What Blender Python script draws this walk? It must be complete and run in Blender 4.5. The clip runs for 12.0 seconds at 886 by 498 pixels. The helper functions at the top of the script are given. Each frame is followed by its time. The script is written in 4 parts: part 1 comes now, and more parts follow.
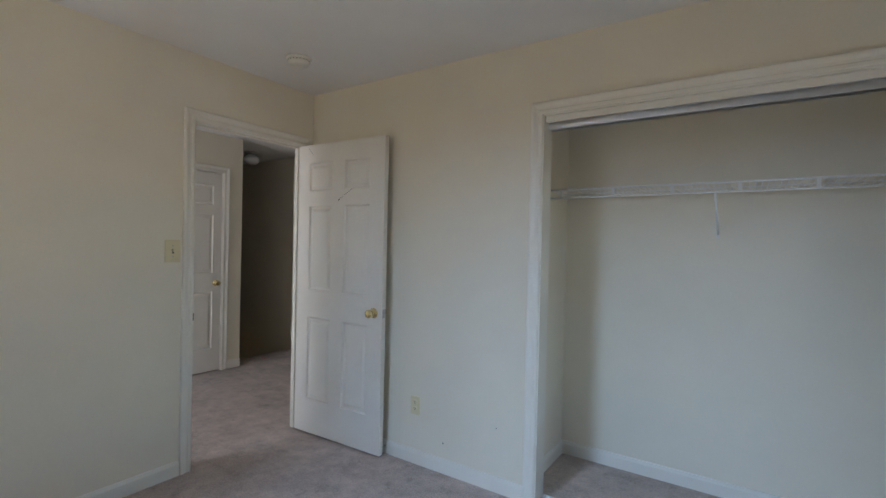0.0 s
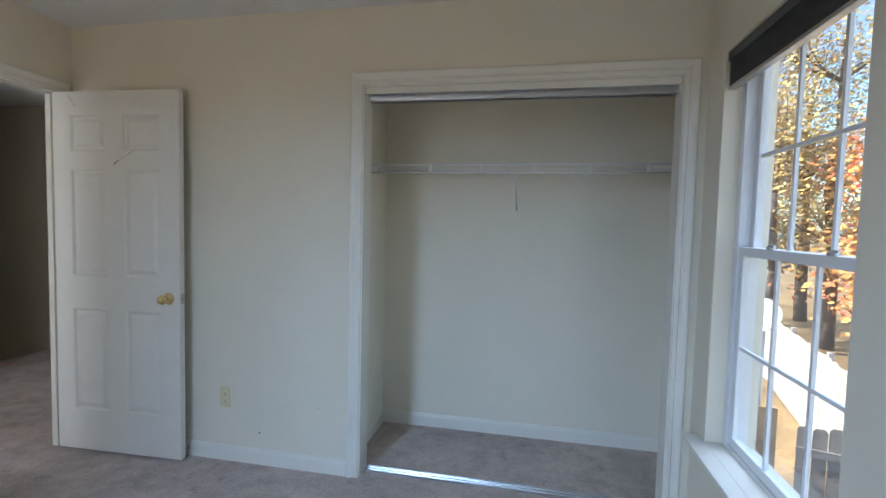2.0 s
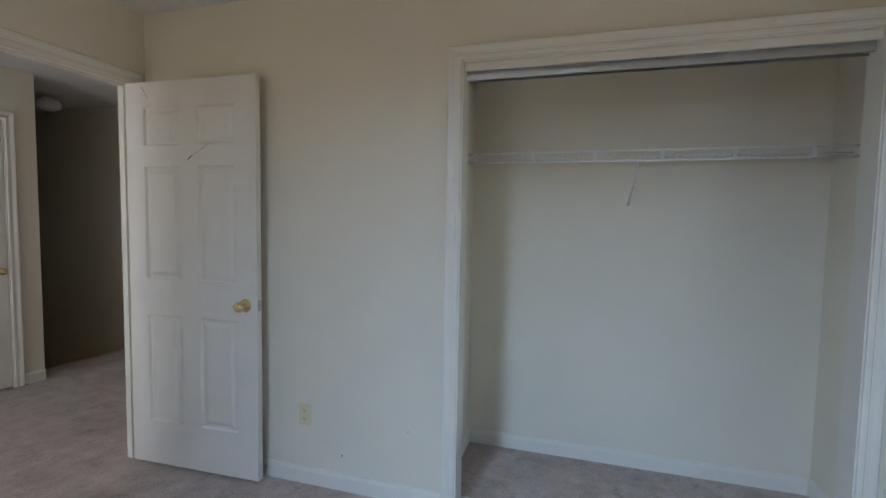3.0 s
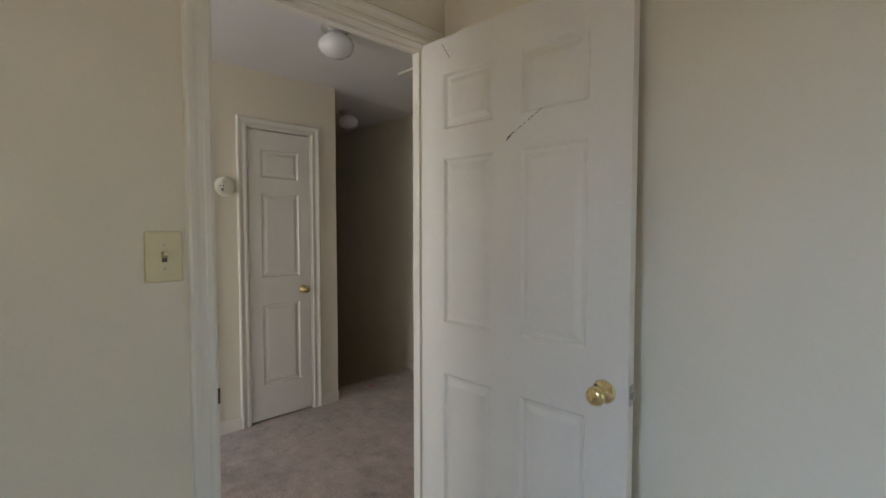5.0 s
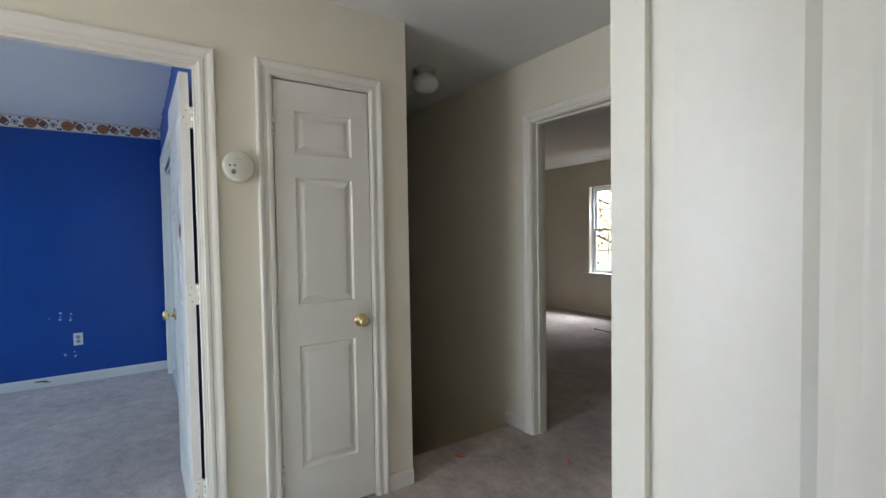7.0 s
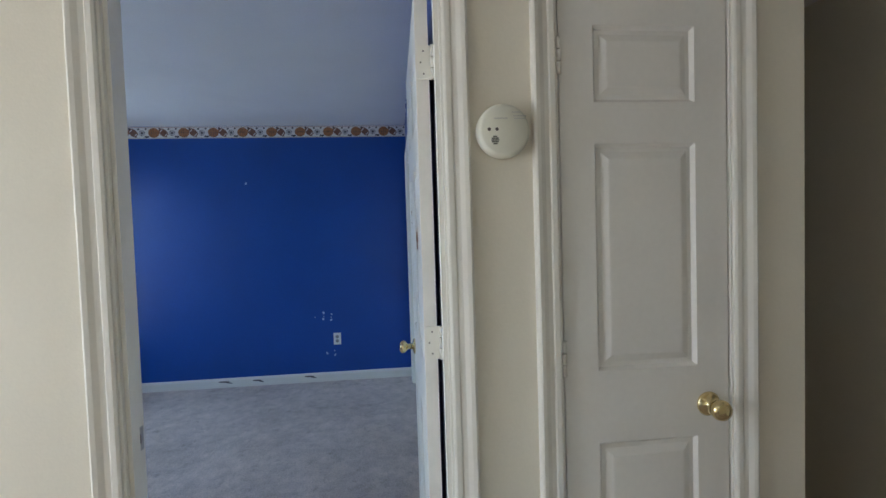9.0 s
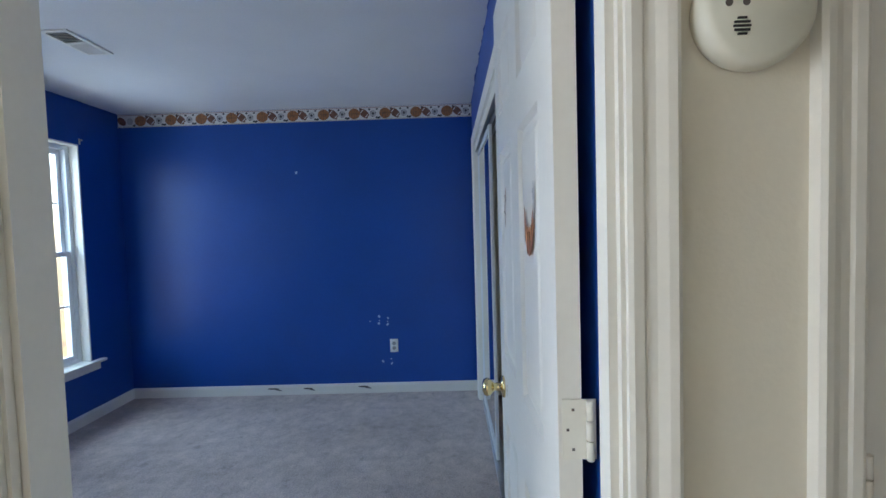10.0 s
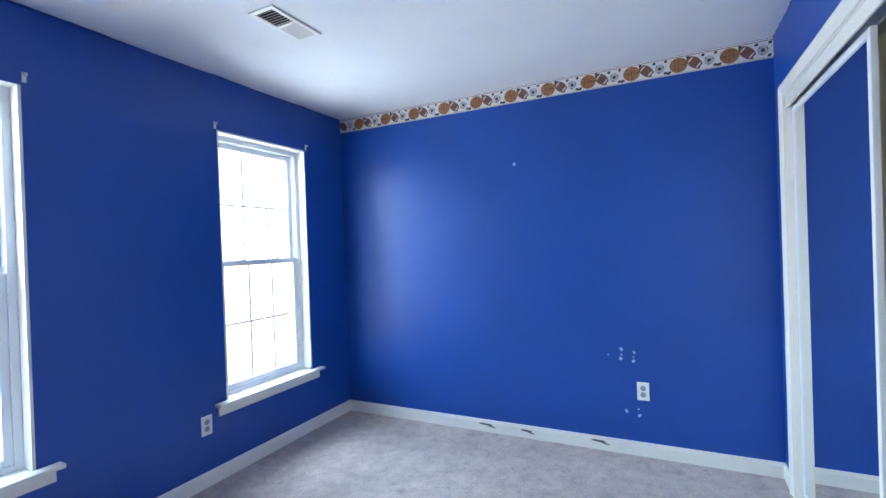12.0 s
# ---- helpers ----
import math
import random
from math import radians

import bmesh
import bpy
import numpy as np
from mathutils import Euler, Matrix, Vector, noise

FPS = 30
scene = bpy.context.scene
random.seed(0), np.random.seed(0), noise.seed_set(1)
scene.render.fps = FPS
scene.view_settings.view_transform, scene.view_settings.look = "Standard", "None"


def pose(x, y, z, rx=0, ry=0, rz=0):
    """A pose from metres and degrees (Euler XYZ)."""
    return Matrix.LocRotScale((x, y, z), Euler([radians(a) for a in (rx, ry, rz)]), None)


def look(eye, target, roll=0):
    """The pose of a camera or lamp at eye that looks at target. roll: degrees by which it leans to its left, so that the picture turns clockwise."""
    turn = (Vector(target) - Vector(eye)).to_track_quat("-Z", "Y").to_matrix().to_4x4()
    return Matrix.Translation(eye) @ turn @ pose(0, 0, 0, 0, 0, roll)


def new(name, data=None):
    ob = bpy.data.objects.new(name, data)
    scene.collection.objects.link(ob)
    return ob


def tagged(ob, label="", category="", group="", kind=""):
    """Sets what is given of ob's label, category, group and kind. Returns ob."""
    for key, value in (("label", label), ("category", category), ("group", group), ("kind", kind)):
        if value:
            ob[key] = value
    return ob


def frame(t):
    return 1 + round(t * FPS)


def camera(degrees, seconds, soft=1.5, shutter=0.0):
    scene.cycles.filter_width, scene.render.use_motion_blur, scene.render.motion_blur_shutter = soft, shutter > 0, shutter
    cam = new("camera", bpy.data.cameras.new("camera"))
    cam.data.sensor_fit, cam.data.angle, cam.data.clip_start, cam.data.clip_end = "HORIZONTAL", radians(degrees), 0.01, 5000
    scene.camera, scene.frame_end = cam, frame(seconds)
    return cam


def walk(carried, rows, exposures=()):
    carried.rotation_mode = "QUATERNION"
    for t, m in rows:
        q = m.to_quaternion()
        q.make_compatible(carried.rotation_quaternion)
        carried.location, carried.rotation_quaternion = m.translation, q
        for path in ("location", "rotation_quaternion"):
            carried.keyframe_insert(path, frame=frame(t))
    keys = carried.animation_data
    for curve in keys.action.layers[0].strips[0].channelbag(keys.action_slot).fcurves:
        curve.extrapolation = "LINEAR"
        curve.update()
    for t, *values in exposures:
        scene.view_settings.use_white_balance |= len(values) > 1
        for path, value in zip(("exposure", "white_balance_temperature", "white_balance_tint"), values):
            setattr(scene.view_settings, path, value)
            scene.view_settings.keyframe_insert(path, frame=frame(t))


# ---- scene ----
cam = camera(88.2, 12.0)
PATH = [
    (0, (2.35, 2.295, 1.361), (1.237, 3.957, 1.342), 1.3),
    (0.5, (2.439, 2.214, 1.356), (1.672, 4.06, 1.308), 1.4),
    (1, (2.484, 2.194, 1.349), (2.03, 4.141, 1.277), 1.4),
    (1.5, (2.448, 2.213, 1.362), (2.083, 4.177, 1.267), 1.3),
    (2, (2.312, 2.328, 1.359), (1.927, 4.288, 1.249), 1.4),
    (2.5, (2.149, 2.435, 1.355), (1.733, 4.387, 1.233), 1.3),
    (3, (1.957, 2.588, 1.359), (1.387, 4.501, 1.231), 1.0),
    (3.5, (1.755, 2.762, 1.36), (0.861, 4.547, 1.237), 0.7),
    (3.7, (1.655, 2.824, 1.35), (0.645, 4.545, 1.23), 0.6),
    (5.3, (0.782, 3.397, 1.366), (-0.697, 4.74, 1.281), -0.3),
    (5.5, (0.663, 3.458, 1.374), (-0.833, 4.782, 1.288), -0.5),
    (6, (0.399, 3.659, 1.357), (-1.125, 4.952, 1.274), -0.6),
    (6.5, (0.17, 3.866, 1.359), (-1.416, 5.082, 1.273), -0.9),
    (7, (-0.083, 3.984, 1.343), (-1.745, 5.094, 1.273), -0.9),
    (7.5, (-0.343, 4.064, 1.337), (-2.109, 4.999, 1.265), -1.2),
    (7.7, (-0.425, 4.088, 1.34), (-2.251, 4.902, 1.27), -1.4),
    (9.3, (-1.241, 4.076, 1.4), (-3.236, 4.197, 1.323), -1.5),
    (9.5, (-1.354, 4.07, 1.396), (-3.351, 4.142, 1.316), -1.3),
    (10, (-1.641, 3.996, 1.399), (-3.639, 3.966, 1.308), -1.7),
    (10.5, (-1.915, 3.908, 1.429), (-3.911, 3.802, 1.354), -1.3),
    (11, (-2.157, 3.831, 1.401), (-4.131, 3.513, 1.362), -1.7),
    (11.5, (-2.324, 3.739, 1.377), (-4.234, 3.147, 1.365), -1.9),
    (12, (-2.435, 3.661, 1.353), (-4.229, 2.776, 1.34), -2.0),
]
EXPOSURES = [(0, 1.8, 6450, 13), (1, 1.8, 6250, 11), (2.5, 1.8, 6300, 12), (3.5, 1.55, 6750, 14), (5.5, 1.95, 7050, 12), (6.5, 2.2, 6450, 10), (7.5, 2.7, 6250, 8), (9.5, 2.15, 6250, 8), (10.5, 2.8, 6250, 8), (11, 3.25, 6350, 8), (12, 3.6, 6550, 8)]
walk(cam, [(t, look(eye, target, roll)) for t, eye, target, roll in PATH], EXPOSURES)

# ---- light: sky and added lamps outside the windows, sun from the far side of the house ----
SUN_ELEV, SUN_AZ = 38.0, 172.0
world = bpy.data.worlds.new("sky")
scene.world = world
world.use_nodes = True
_n = world.node_tree.nodes
_bg = _n["Background"]
_sky = _n.new("ShaderNodeTexSky")
_sky.sky_type = "NISHITA"
_sky.sun_disc = False
_sky.sun_elevation = radians(SUN_ELEV)
_sky.sun_rotation = radians(90 - SUN_AZ)
world.node_tree.links.new(_sky.outputs[0], _bg.inputs[0])
_bg.inputs[1].default_value = 0.15
_sd = bpy.data.lights.new("sun", "SUN")
_sd.energy, _sd.angle, _sd.color = 3.5, radians(0.5), (1.0, 0.93, 0.82)
sun = new("sun", _sd)
_d = Vector((math.cos(radians(SUN_AZ)) * math.cos(radians(SUN_ELEV)), math.sin(radians(SUN_AZ)) * math.cos(radians(SUN_ELEV)), math.sin(radians(SUN_ELEV))))
sun.matrix_world = look(_d * 60, (0, 0, 0))


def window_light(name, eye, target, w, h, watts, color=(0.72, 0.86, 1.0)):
    """Area lamp added outside a window, standing in for light from sky or ground."""
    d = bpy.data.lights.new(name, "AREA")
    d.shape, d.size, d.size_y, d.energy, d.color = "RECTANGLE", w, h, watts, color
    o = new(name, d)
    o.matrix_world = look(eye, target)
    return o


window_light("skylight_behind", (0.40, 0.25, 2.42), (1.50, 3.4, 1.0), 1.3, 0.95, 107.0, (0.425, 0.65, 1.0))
# added warm fill below the window, aimed up to imitate bounce off the ground
window_light("ground_bounce_fill", (0.975, 0.75, 0.15), (0.975, 2.6, 2.3), 1.5, 0.8, 15.0, (1.0, 0.79, 0.48))
window_light("skylight_side", (4.2, 4.6, 3.35), (2.7, 3.75, 1.2), 1.6, 1.3, 30.0, (0.60, 0.77, 1.0))
window_light("skylight_blue", (-4.72, 0.72, 1.72), (-4.72, 3.0, 1.15), 0.95, 2.3, 14.5, (0.58, 0.77, 1.0))
window_light("skylight_blue_near", (-3.05, 0.72, 1.72), (-3.05, 3.0, 1.15), 0.95, 2.3, 14.5, (0.58, 0.77, 1.0))
# fill lamp at the added hall window, brightens the hall
window_light("hall_fill", (-1.35, 1.05, 1.35), (-1.35, 3.0, 1.1), 1.1, 1.7, 12.0, (0.83, 0.875, 1.0))
window_light("skylight_far_room", (-4.0, 11.4, 3.5), (-4.0, 9.6, 0.9), 1.8, 1.2, 110.0, (0.85, 0.92, 1.0))

# ---- materials ----
def mat(name, color, rough=0.6, metal=0.0, var=0.06, scale=6.0, grain=0.0, gscale=200.0, bump=0.0, bscale=120.0, spec=0.5, isl=0.0, coat=0.0):
    """Paint-like surface: colour with large blotches and fine grain, roughness variation and fine relief."""
    m = bpy.data.materials.new(name)
    m.use_nodes = True
    nt = m.node_tree
    nd, lk = nt.nodes, nt.links
    b = nd["Principled BSDF"]
    b.inputs["Roughness"].default_value = rough
    b.inputs["Metallic"].default_value = metal
    b.inputs["Specular IOR Level"].default_value = spec
    b.inputs["Coat Weight"].default_value = coat
    tc = nd.new("ShaderNodeTexCoord")
    col = nd.new("ShaderNodeRGB")
    col.outputs[0].default_value = (*color, 1)
    out = col.outputs[0]
    for amount, sc, det in ((var, scale, 3), (grain, gscale, 1)):
        if amount <= 0:
            continue
        t = nd.new("ShaderNodeTexNoise")
        t.inputs["Scale"].default_value, t.inputs["Detail"].default_value = sc, det
        lk.new(tc.outputs["Object"], t.inputs["Vector"])
        r = nd.new("ShaderNodeMapRange")
        r.inputs["From Min"].default_value, r.inputs["From Max"].default_value = 0.3, 0.7
        r.inputs["To Min"].default_value, r.inputs["To Max"].default_value = 1 - amount, 1 + amount
        lk.new(t.outputs["Fac"], r.inputs["Value"])
        h = nd.new("ShaderNodeHueSaturation")
        lk.new(out, h.inputs["Color"])
        lk.new(r.outputs[0], h.inputs["Value"])
        out = h.outputs[0]
    if isl > 0:
        g = nd.new("ShaderNodeNewGeometry")
        r = nd.new("ShaderNodeMapRange")
        r.inputs["To Min"].default_value, r.inputs["To Max"].default_value = 1 - isl, 1 + isl
        lk.new(g.outputs["Random Per Island"], r.inputs["Value"])
        r2 = nd.new("ShaderNodeMapRange")
        r2.inputs["To Min"].default_value, r2.inputs["To Max"].default_value = 0.47, 0.53
        lk.new(g.outputs["Random Per Island"], r2.inputs["Value"])
        h = nd.new("ShaderNodeHueSaturation")
        lk.new(out, h.inputs["Color"])
        lk.new(r.outputs[0], h.inputs["Value"])
        lk.new(r2.outputs[0], h.inputs["Hue"])
        out = h.outputs[0]
    lk.new(out, b.inputs["Base Color"])
    if bump > 0:
        t = nd.new("ShaderNodeTexNoise")
        t.inputs["Scale"].default_value, t.inputs["Detail"].default_value = bscale, 3
        lk.new(tc.outputs["Object"], t.inputs["Vector"])
        bp = nd.new("ShaderNodeBump")
        bp.inputs["Strength"].default_value, bp.inputs["Distance"].default_value = bump, 0.004
        lk.new(t.outputs["Fac"], bp.inputs["Height"])
        lk.new(bp.outputs[0], b.inputs["Normal"])
    return m


CREAM = mat("cream_wall_paint", (0.81, 0.75, 0.62), 0.6, var=0.025, scale=2.5, grain=0.01, gscale=90, bump=0.10, bscale=160, spec=0.35)
BLUE = mat("blue_wall_paint", (0.0055, 0.066, 0.325), 0.42, var=0.08, scale=1.8, grain=0.03, gscale=60, bump=0.12, bscale=110, spec=0.5)
CEIL = mat("white_ceiling_paint", (0.80, 0.79, 0.77), 0.85, var=0.02, scale=3, grain=0.015, gscale=120, bump=0.25, bscale=190, spec=0.2)
TRIM = mat("white_trim_paint", (0.82, 0.785, 0.70), 0.42, var=0.025, scale=5, grain=0.01, gscale=80, bump=0.05, bscale=70)
DOORP = mat("white_door_paint", (0.81, 0.777, 0.71), 0.38, var=0.025, scale=4, grain=0.012, gscale=60, bump=0.08, bscale=45)
VINYL = mat("white_vinyl", (0.82, 0.83, 0.84), 0.35, var=0.02, scale=8)
BRASS = mat("polished_brass", (0.80, 0.66, 0.36), 0.14, 1.0, var=0.05, scale=30)
STEEL = mat("dull_steel", (0.55, 0.53, 0.5), 0.35, 1.0, var=0.08, scale=40)
ALU = mat("aluminium_track", (0.72, 0.73, 0.75), 0.3, 1.0, var=0.06, scale=20)
IVORY = mat("ivory_plastic", (0.74, 0.66, 0.42), 0.35, var=0.02, scale=20)
GREYP = mat("grey_socket_face", (0.36, 0.35, 0.34), 0.45, var=0.03, scale=25)
PLASTIC = mat("white_plastic", (0.8, 0.79, 0.74), 0.4, var=0.02, scale=20)
ALARMP = mat("yellowed_white_plastic", (0.76, 0.74, 0.62), 0.45, var=0.03, scale=25)
WIREP = mat("white_coated_wire", (0.82, 0.82, 0.8), 0.4, var=0.02, scale=20)
DARK = mat("dark_slot", (0.02, 0.02, 0.02), 0.6, var=0.0)
GRAPHITE = mat("dark_grey_blind", (0.07, 0.075, 0.085), 0.45, var=0.08, scale=30)
MARK = mat("pencil_grey_scuff", (0.12, 0.10, 0.09), 0.8, var=0.2, scale=60)
SPACKLE = mat("pale_spackle", (0.42, 0.5, 0.68), 0.8, var=0.15, scale=60)
STAIN = mat("carpet_stain", (0.20, 0.17, 0.165), 1.0, var=0.3, scale=40, spec=0.1)
ORANGE = mat("orange_chalk", (0.75, 0.12, 0.05), 0.9, var=0.2, scale=50)
PAPER = mat("border_paper", (0.78, 0.76, 0.72), 0.6, var=0.03, scale=20)
BALL_O = mat("printed_orange_ball", (0.37, 0.155, 0.055), 0.6, var=0.25, scale=45)
BALL_B = mat("printed_brown_football", (0.20, 0.09, 0.055), 0.6, var=0.3, scale=45)
BALL_W = mat("printed_grey_ball", (0.52, 0.5, 0.49), 0.6, var=0.15, scale=45)
BALL_K = mat("printed_dark_patch", (0.05, 0.045, 0.05), 0.6, var=0.2, scale=45)
DECAL = mat("torn_ball_sticker", (0.40, 0.165, 0.055), 0.4, var=0.5, scale=16, grain=0.2, gscale=120)
LINE_R = mat("border_red_line", (0.26, 0.09, 0.06), 0.6, var=0.1)
OPAL = mat("opal_glass", (0.86, 0.87, 0.86), 0.18, var=0.02, scale=8, coat=0.4)
FENCE = mat("pale_weathered_fence_wood", (0.55, 0.5, 0.44), 0.85, var=0.2, scale=3, grain=0.15, gscale=40, isl=0.15)
# weathered boards, darkened in colour for the fence's unlit side
FENCE_SHADED = mat("shaded_grey_weathered_wood", (0.26, 0.235, 0.22), 0.9, var=0.2, scale=3, grain=0.2, gscale=40, isl=0.2)
TAN = mat("tan_plywood", (0.46, 0.33, 0.2), 0.8, var=0.12, scale=2.5, grain=0.1, gscale=30)
GRASS = mat("leaf_strewn_lawn", (0.30, 0.20, 0.09), 0.95, var=0.4, scale=0.8, grain=0.4, gscale=14, bump=0.4, bscale=9)
BARK = mat("tree_bark", (0.12, 0.09, 0.07), 0.95, var=0.3, scale=4, bump=0.6, bscale=14)
LEAF_O = mat("orange_autumn_leaves", (0.62, 0.25, 0.08), 0.7, isl=0.45, var=0.15, scale=0.6)
LEAF_Y = mat("yellow_autumn_leaves", (0.62, 0.45, 0.18), 0.7, isl=0.45, var=0.2, scale=0.6)
LEAF_G = mat("green_leaves", (0.16, 0.19, 0.07), 0.7, isl=0.4, var=0.2, scale=0.6)
SIDING = mat("house_siding", (0.6, 0.58, 0.54), 0.7, var=0.05, scale=1)


def carpet_mat():
    """Cut-pile carpet: tufted grain, footprints' worth of blotches and stains."""
    m = mat("beige_carpet", (0.52, 0.425, 0.37), 1.0, var=0.16, scale=2.2, grain=0.18, gscale=130, bump=1.0, bscale=150, spec=0.05)
    nt = m.node_tree
    b = nt.nodes["Principled BSDF"]
    b.inputs["Sheen Weight"].default_value = 0.25
    src = b.inputs["Base Color"].links[0].from_socket
    t = nt.nodes.new("ShaderNodeTexNoise")
    t.inputs["Scale"].default_value, t.inputs["Detail"].default_value, t.inputs["Roughness"].default_value = 9.0, 6, 0.75
    tc = nt.nodes.new("ShaderNodeTexCoord")
    nt.links.new(tc.outputs["Object"], t.inputs["Vector"])
    r = nt.nodes.new("ShaderNodeMapRange")
    r.inputs["From Min"].default_value, r.inputs["From Max"].default_value = 0.56, 0.74
    r.inputs["To Min"].default_value, r.inputs["To Max"].default_value = 1.04, 0.58
    nt.links.new(t.outputs["Fac"], r.inputs["Value"])
    h = nt.nodes.new("ShaderNodeHueSaturation")
    nt.links.new(src, h.inputs["Color"])
    nt.links.new(r.outputs[0], h.inputs["Value"])
    # trodden pile: patches a hand wide, and dark crumbs caught in it
    for sc, lo, hi, dark, light, rgh in ((10.0, 0.36, 0.66, 0.80, 1.14, 0.75), (58.0, 0.60, 0.72, 1.0, 0.76, 0.6)):
        t2 = nt.nodes.new("ShaderNodeTexNoise")
        t2.inputs["Scale"].default_value, t2.inputs["Detail"].default_value, t2.inputs["Roughness"].default_value = sc, 5, rgh
        nt.links.new(tc.outputs["Object"], t2.inputs["Vector"])
        r2 = nt.nodes.new("ShaderNodeMapRange")
        r2.inputs["From Min"].default_value, r2.inputs["From Max"].default_value = lo, hi
        r2.inputs["To Min"].default_value, r2.inputs["To Max"].default_value = dark, light
        nt.links.new(t2.outputs["Fac"], r2.inputs["Value"])
        h2 = nt.nodes.new("ShaderNodeHueSaturation")
        nt.links.new(h.outputs[0], h2.inputs["Color"])
        nt.links.new(r2.outputs[0], h2.inputs["Value"])
        h = h2
    nt.links.new(h.outputs[0], b.inputs["Base Color"])
    return m


CARPET = carpet_mat()


def mirror_mat():
    m = mat("mirror_silver", (0.88, 0.9, 0.9), 0.015, 1.0, var=0.0)
    return m


def glass_mat():
    m = bpy.data.materials.new("window_glass")
    m.use_nodes = True
    nd, lk = m.node_tree.nodes, m.node_tree.links
    nd.remove(nd["Principled BSDF"])
    tr, gl, mx, fr = (nd.new("ShaderNodeBsdf" + k) if k[0] != "*" else nd.new("ShaderNode" + k[1:]) for k in ("Transparent", "Glossy", "*MixShader", "*LayerWeight"))
    tr.inputs["Color"].default_value = (0.94, 0.96, 0.96, 1)
    gl.inputs["Roughness"].default_value = 0.02
    fr.inputs["Blend"].default_value = 0.12
    lk.new(fr.outputs[1], mx.inputs[0])
    lk.new(tr.outputs[0], mx.inputs[1])
    lk.new(gl.outputs[0], mx.inputs[2])
    lk.new(mx.outputs[0], nd["Material Output"].inputs["Surface"])
    return m


MIRROR, GLASS = mirror_mat(), glass_mat()


# ---- mesh helpers ----
def box(bm, x0, x1, y0, y1, z0, z1, bevel=0.0):
    lo, hi = [min(a, b) for a, b in ((x0, x1), (y0, y1), (z0, z1))], [max(a, b) for a, b in ((x0, x1), (y0, y1), (z0, z1))]
    v = [bm.verts.new((hi[0] if i & 1 else lo[0], hi[1] if i & 2 else lo[1], hi[2] if i & 4 else lo[2])) for i in range(8)]
    fs = [bm.faces.new([v[i] for i in q]) for q in ((0, 2, 3, 1), (4, 5, 7, 6), (0, 1, 5, 4), (2, 6, 7, 3), (0, 4, 6, 2), (1, 3, 7, 5))]
    if bevel > 0:
        es = list({e for f in fs for e in f.edges})
        bmesh.ops.bevel(bm, geom=es, offset=bevel, segments=2, affect="EDGES", profile=0.6)
    return bm


def lathe(bm, prof, n=28, m=None):
    """Turned body: (radius, height) profile round local z, then moved by m."""
    m = m or Matrix()
    rings = []
    for r, z in prof:
        rings.append([bm.verts.new(m @ Vector((max(r, 1e-5) * math.cos(2 * math.pi * k / n), max(r, 1e-5) * math.sin(2 * math.pi * k / n), z))) for k in range(n)])
    for a, b in zip(rings, rings[1:]):
        for k in range(n):
            bm.faces.new((a[k], a[(k + 1) % n], b[(k + 1) % n], b[k])).smooth = True
    bm.faces.new(list(reversed(rings[0])))
    bm.faces.new(rings[-1])
    return bm


def rod(bm, a, b, r, n=8):
    a, b = Vector(a), Vector(b)
    q = (b - a).to_track_quat("Z", "Y").to_matrix().to_4x4()
    return lathe(bm, [(r, 0), (r, (b - a).length)], n, Matrix.Translation(a) @ q)


def sweep(bm, path, prof):
    """Mitred moulding: path of (u, w) corners, profile of (outward, depth). Local x = u, z = w, depth towards -y."""
    rows = []
    for i, p in enumerate(path):
        p = Vector(p)
        ns = []
        if i > 0:
            d = (p - Vector(path[i - 1])).normalized()
            ns.append(Vector((-d.y, d.x)))
        if i < len(path) - 1:
            d = (Vector(path[i + 1]) - p).normalized()
            ns.append(Vector((-d.y, d.x)))
        n = ns[0] if len(ns) == 1 else (ns[0] + ns[1]) / (1 + ns[0].dot(ns[1]))
        rows.append([bm.verts.new((p.x + n.x * o, -d_, p.y + n.y * o)) for o, d_ in prof])
    k = len(prof)
    for a, b in zip(rows, rows[1:]):
        for j in range(k):
            bm.faces.new((a[j], a[(j + 1) % k], b[(j + 1) % k], b[j]))
    bm.faces.new(rows[0])
    bm.faces.new(list(reversed(rows[-1])))
    bmesh.ops.recalc_face_normals(bm, faces=bm.faces[:])
    return bm


def mesh_ob(name, bm, material):
    bmesh.ops.recalc_face_normals(bm, faces=bm.faces[:])
    me = bpy.data.meshes.new(name)
    bm.to_mesh(me)
    bm.free()
    me.materials.append(material)
    return new(name, me)


def part(name, bm, material, parent, label=""):
    ob = mesh_ob(name, bm, material)
    ob.parent = parent
    if label:
        ob["label"] = label
    return ob


def B(*a, **k):
    return box(bmesh.new(), *a, **k)


def boxes(rows):
    bm = bmesh.new()
    for r in rows:
        box(bm, *r)
    return bm


def structure(name, rows, material, label, category):
    return tagged(mesh_ob(name, boxes(rows), material), label, category, kind="structure")


def thing(name, m, label, category, group="", kind=""):
    ob = new(name)
    ob.matrix_world = m
    ob.empty_display_size = 0.05
    return tagged(ob, label, category, group, kind)


H = 2.44
RO = 2.065
# facing: turn a local frame (x along, -y out of the wall towards the viewer) onto a wall
F_Y = 0      # viewer at smaller y
F_YP = 180   # viewer at larger y
F_XN = -90   # viewer at smaller x
F_XP = 90    # viewer at larger x

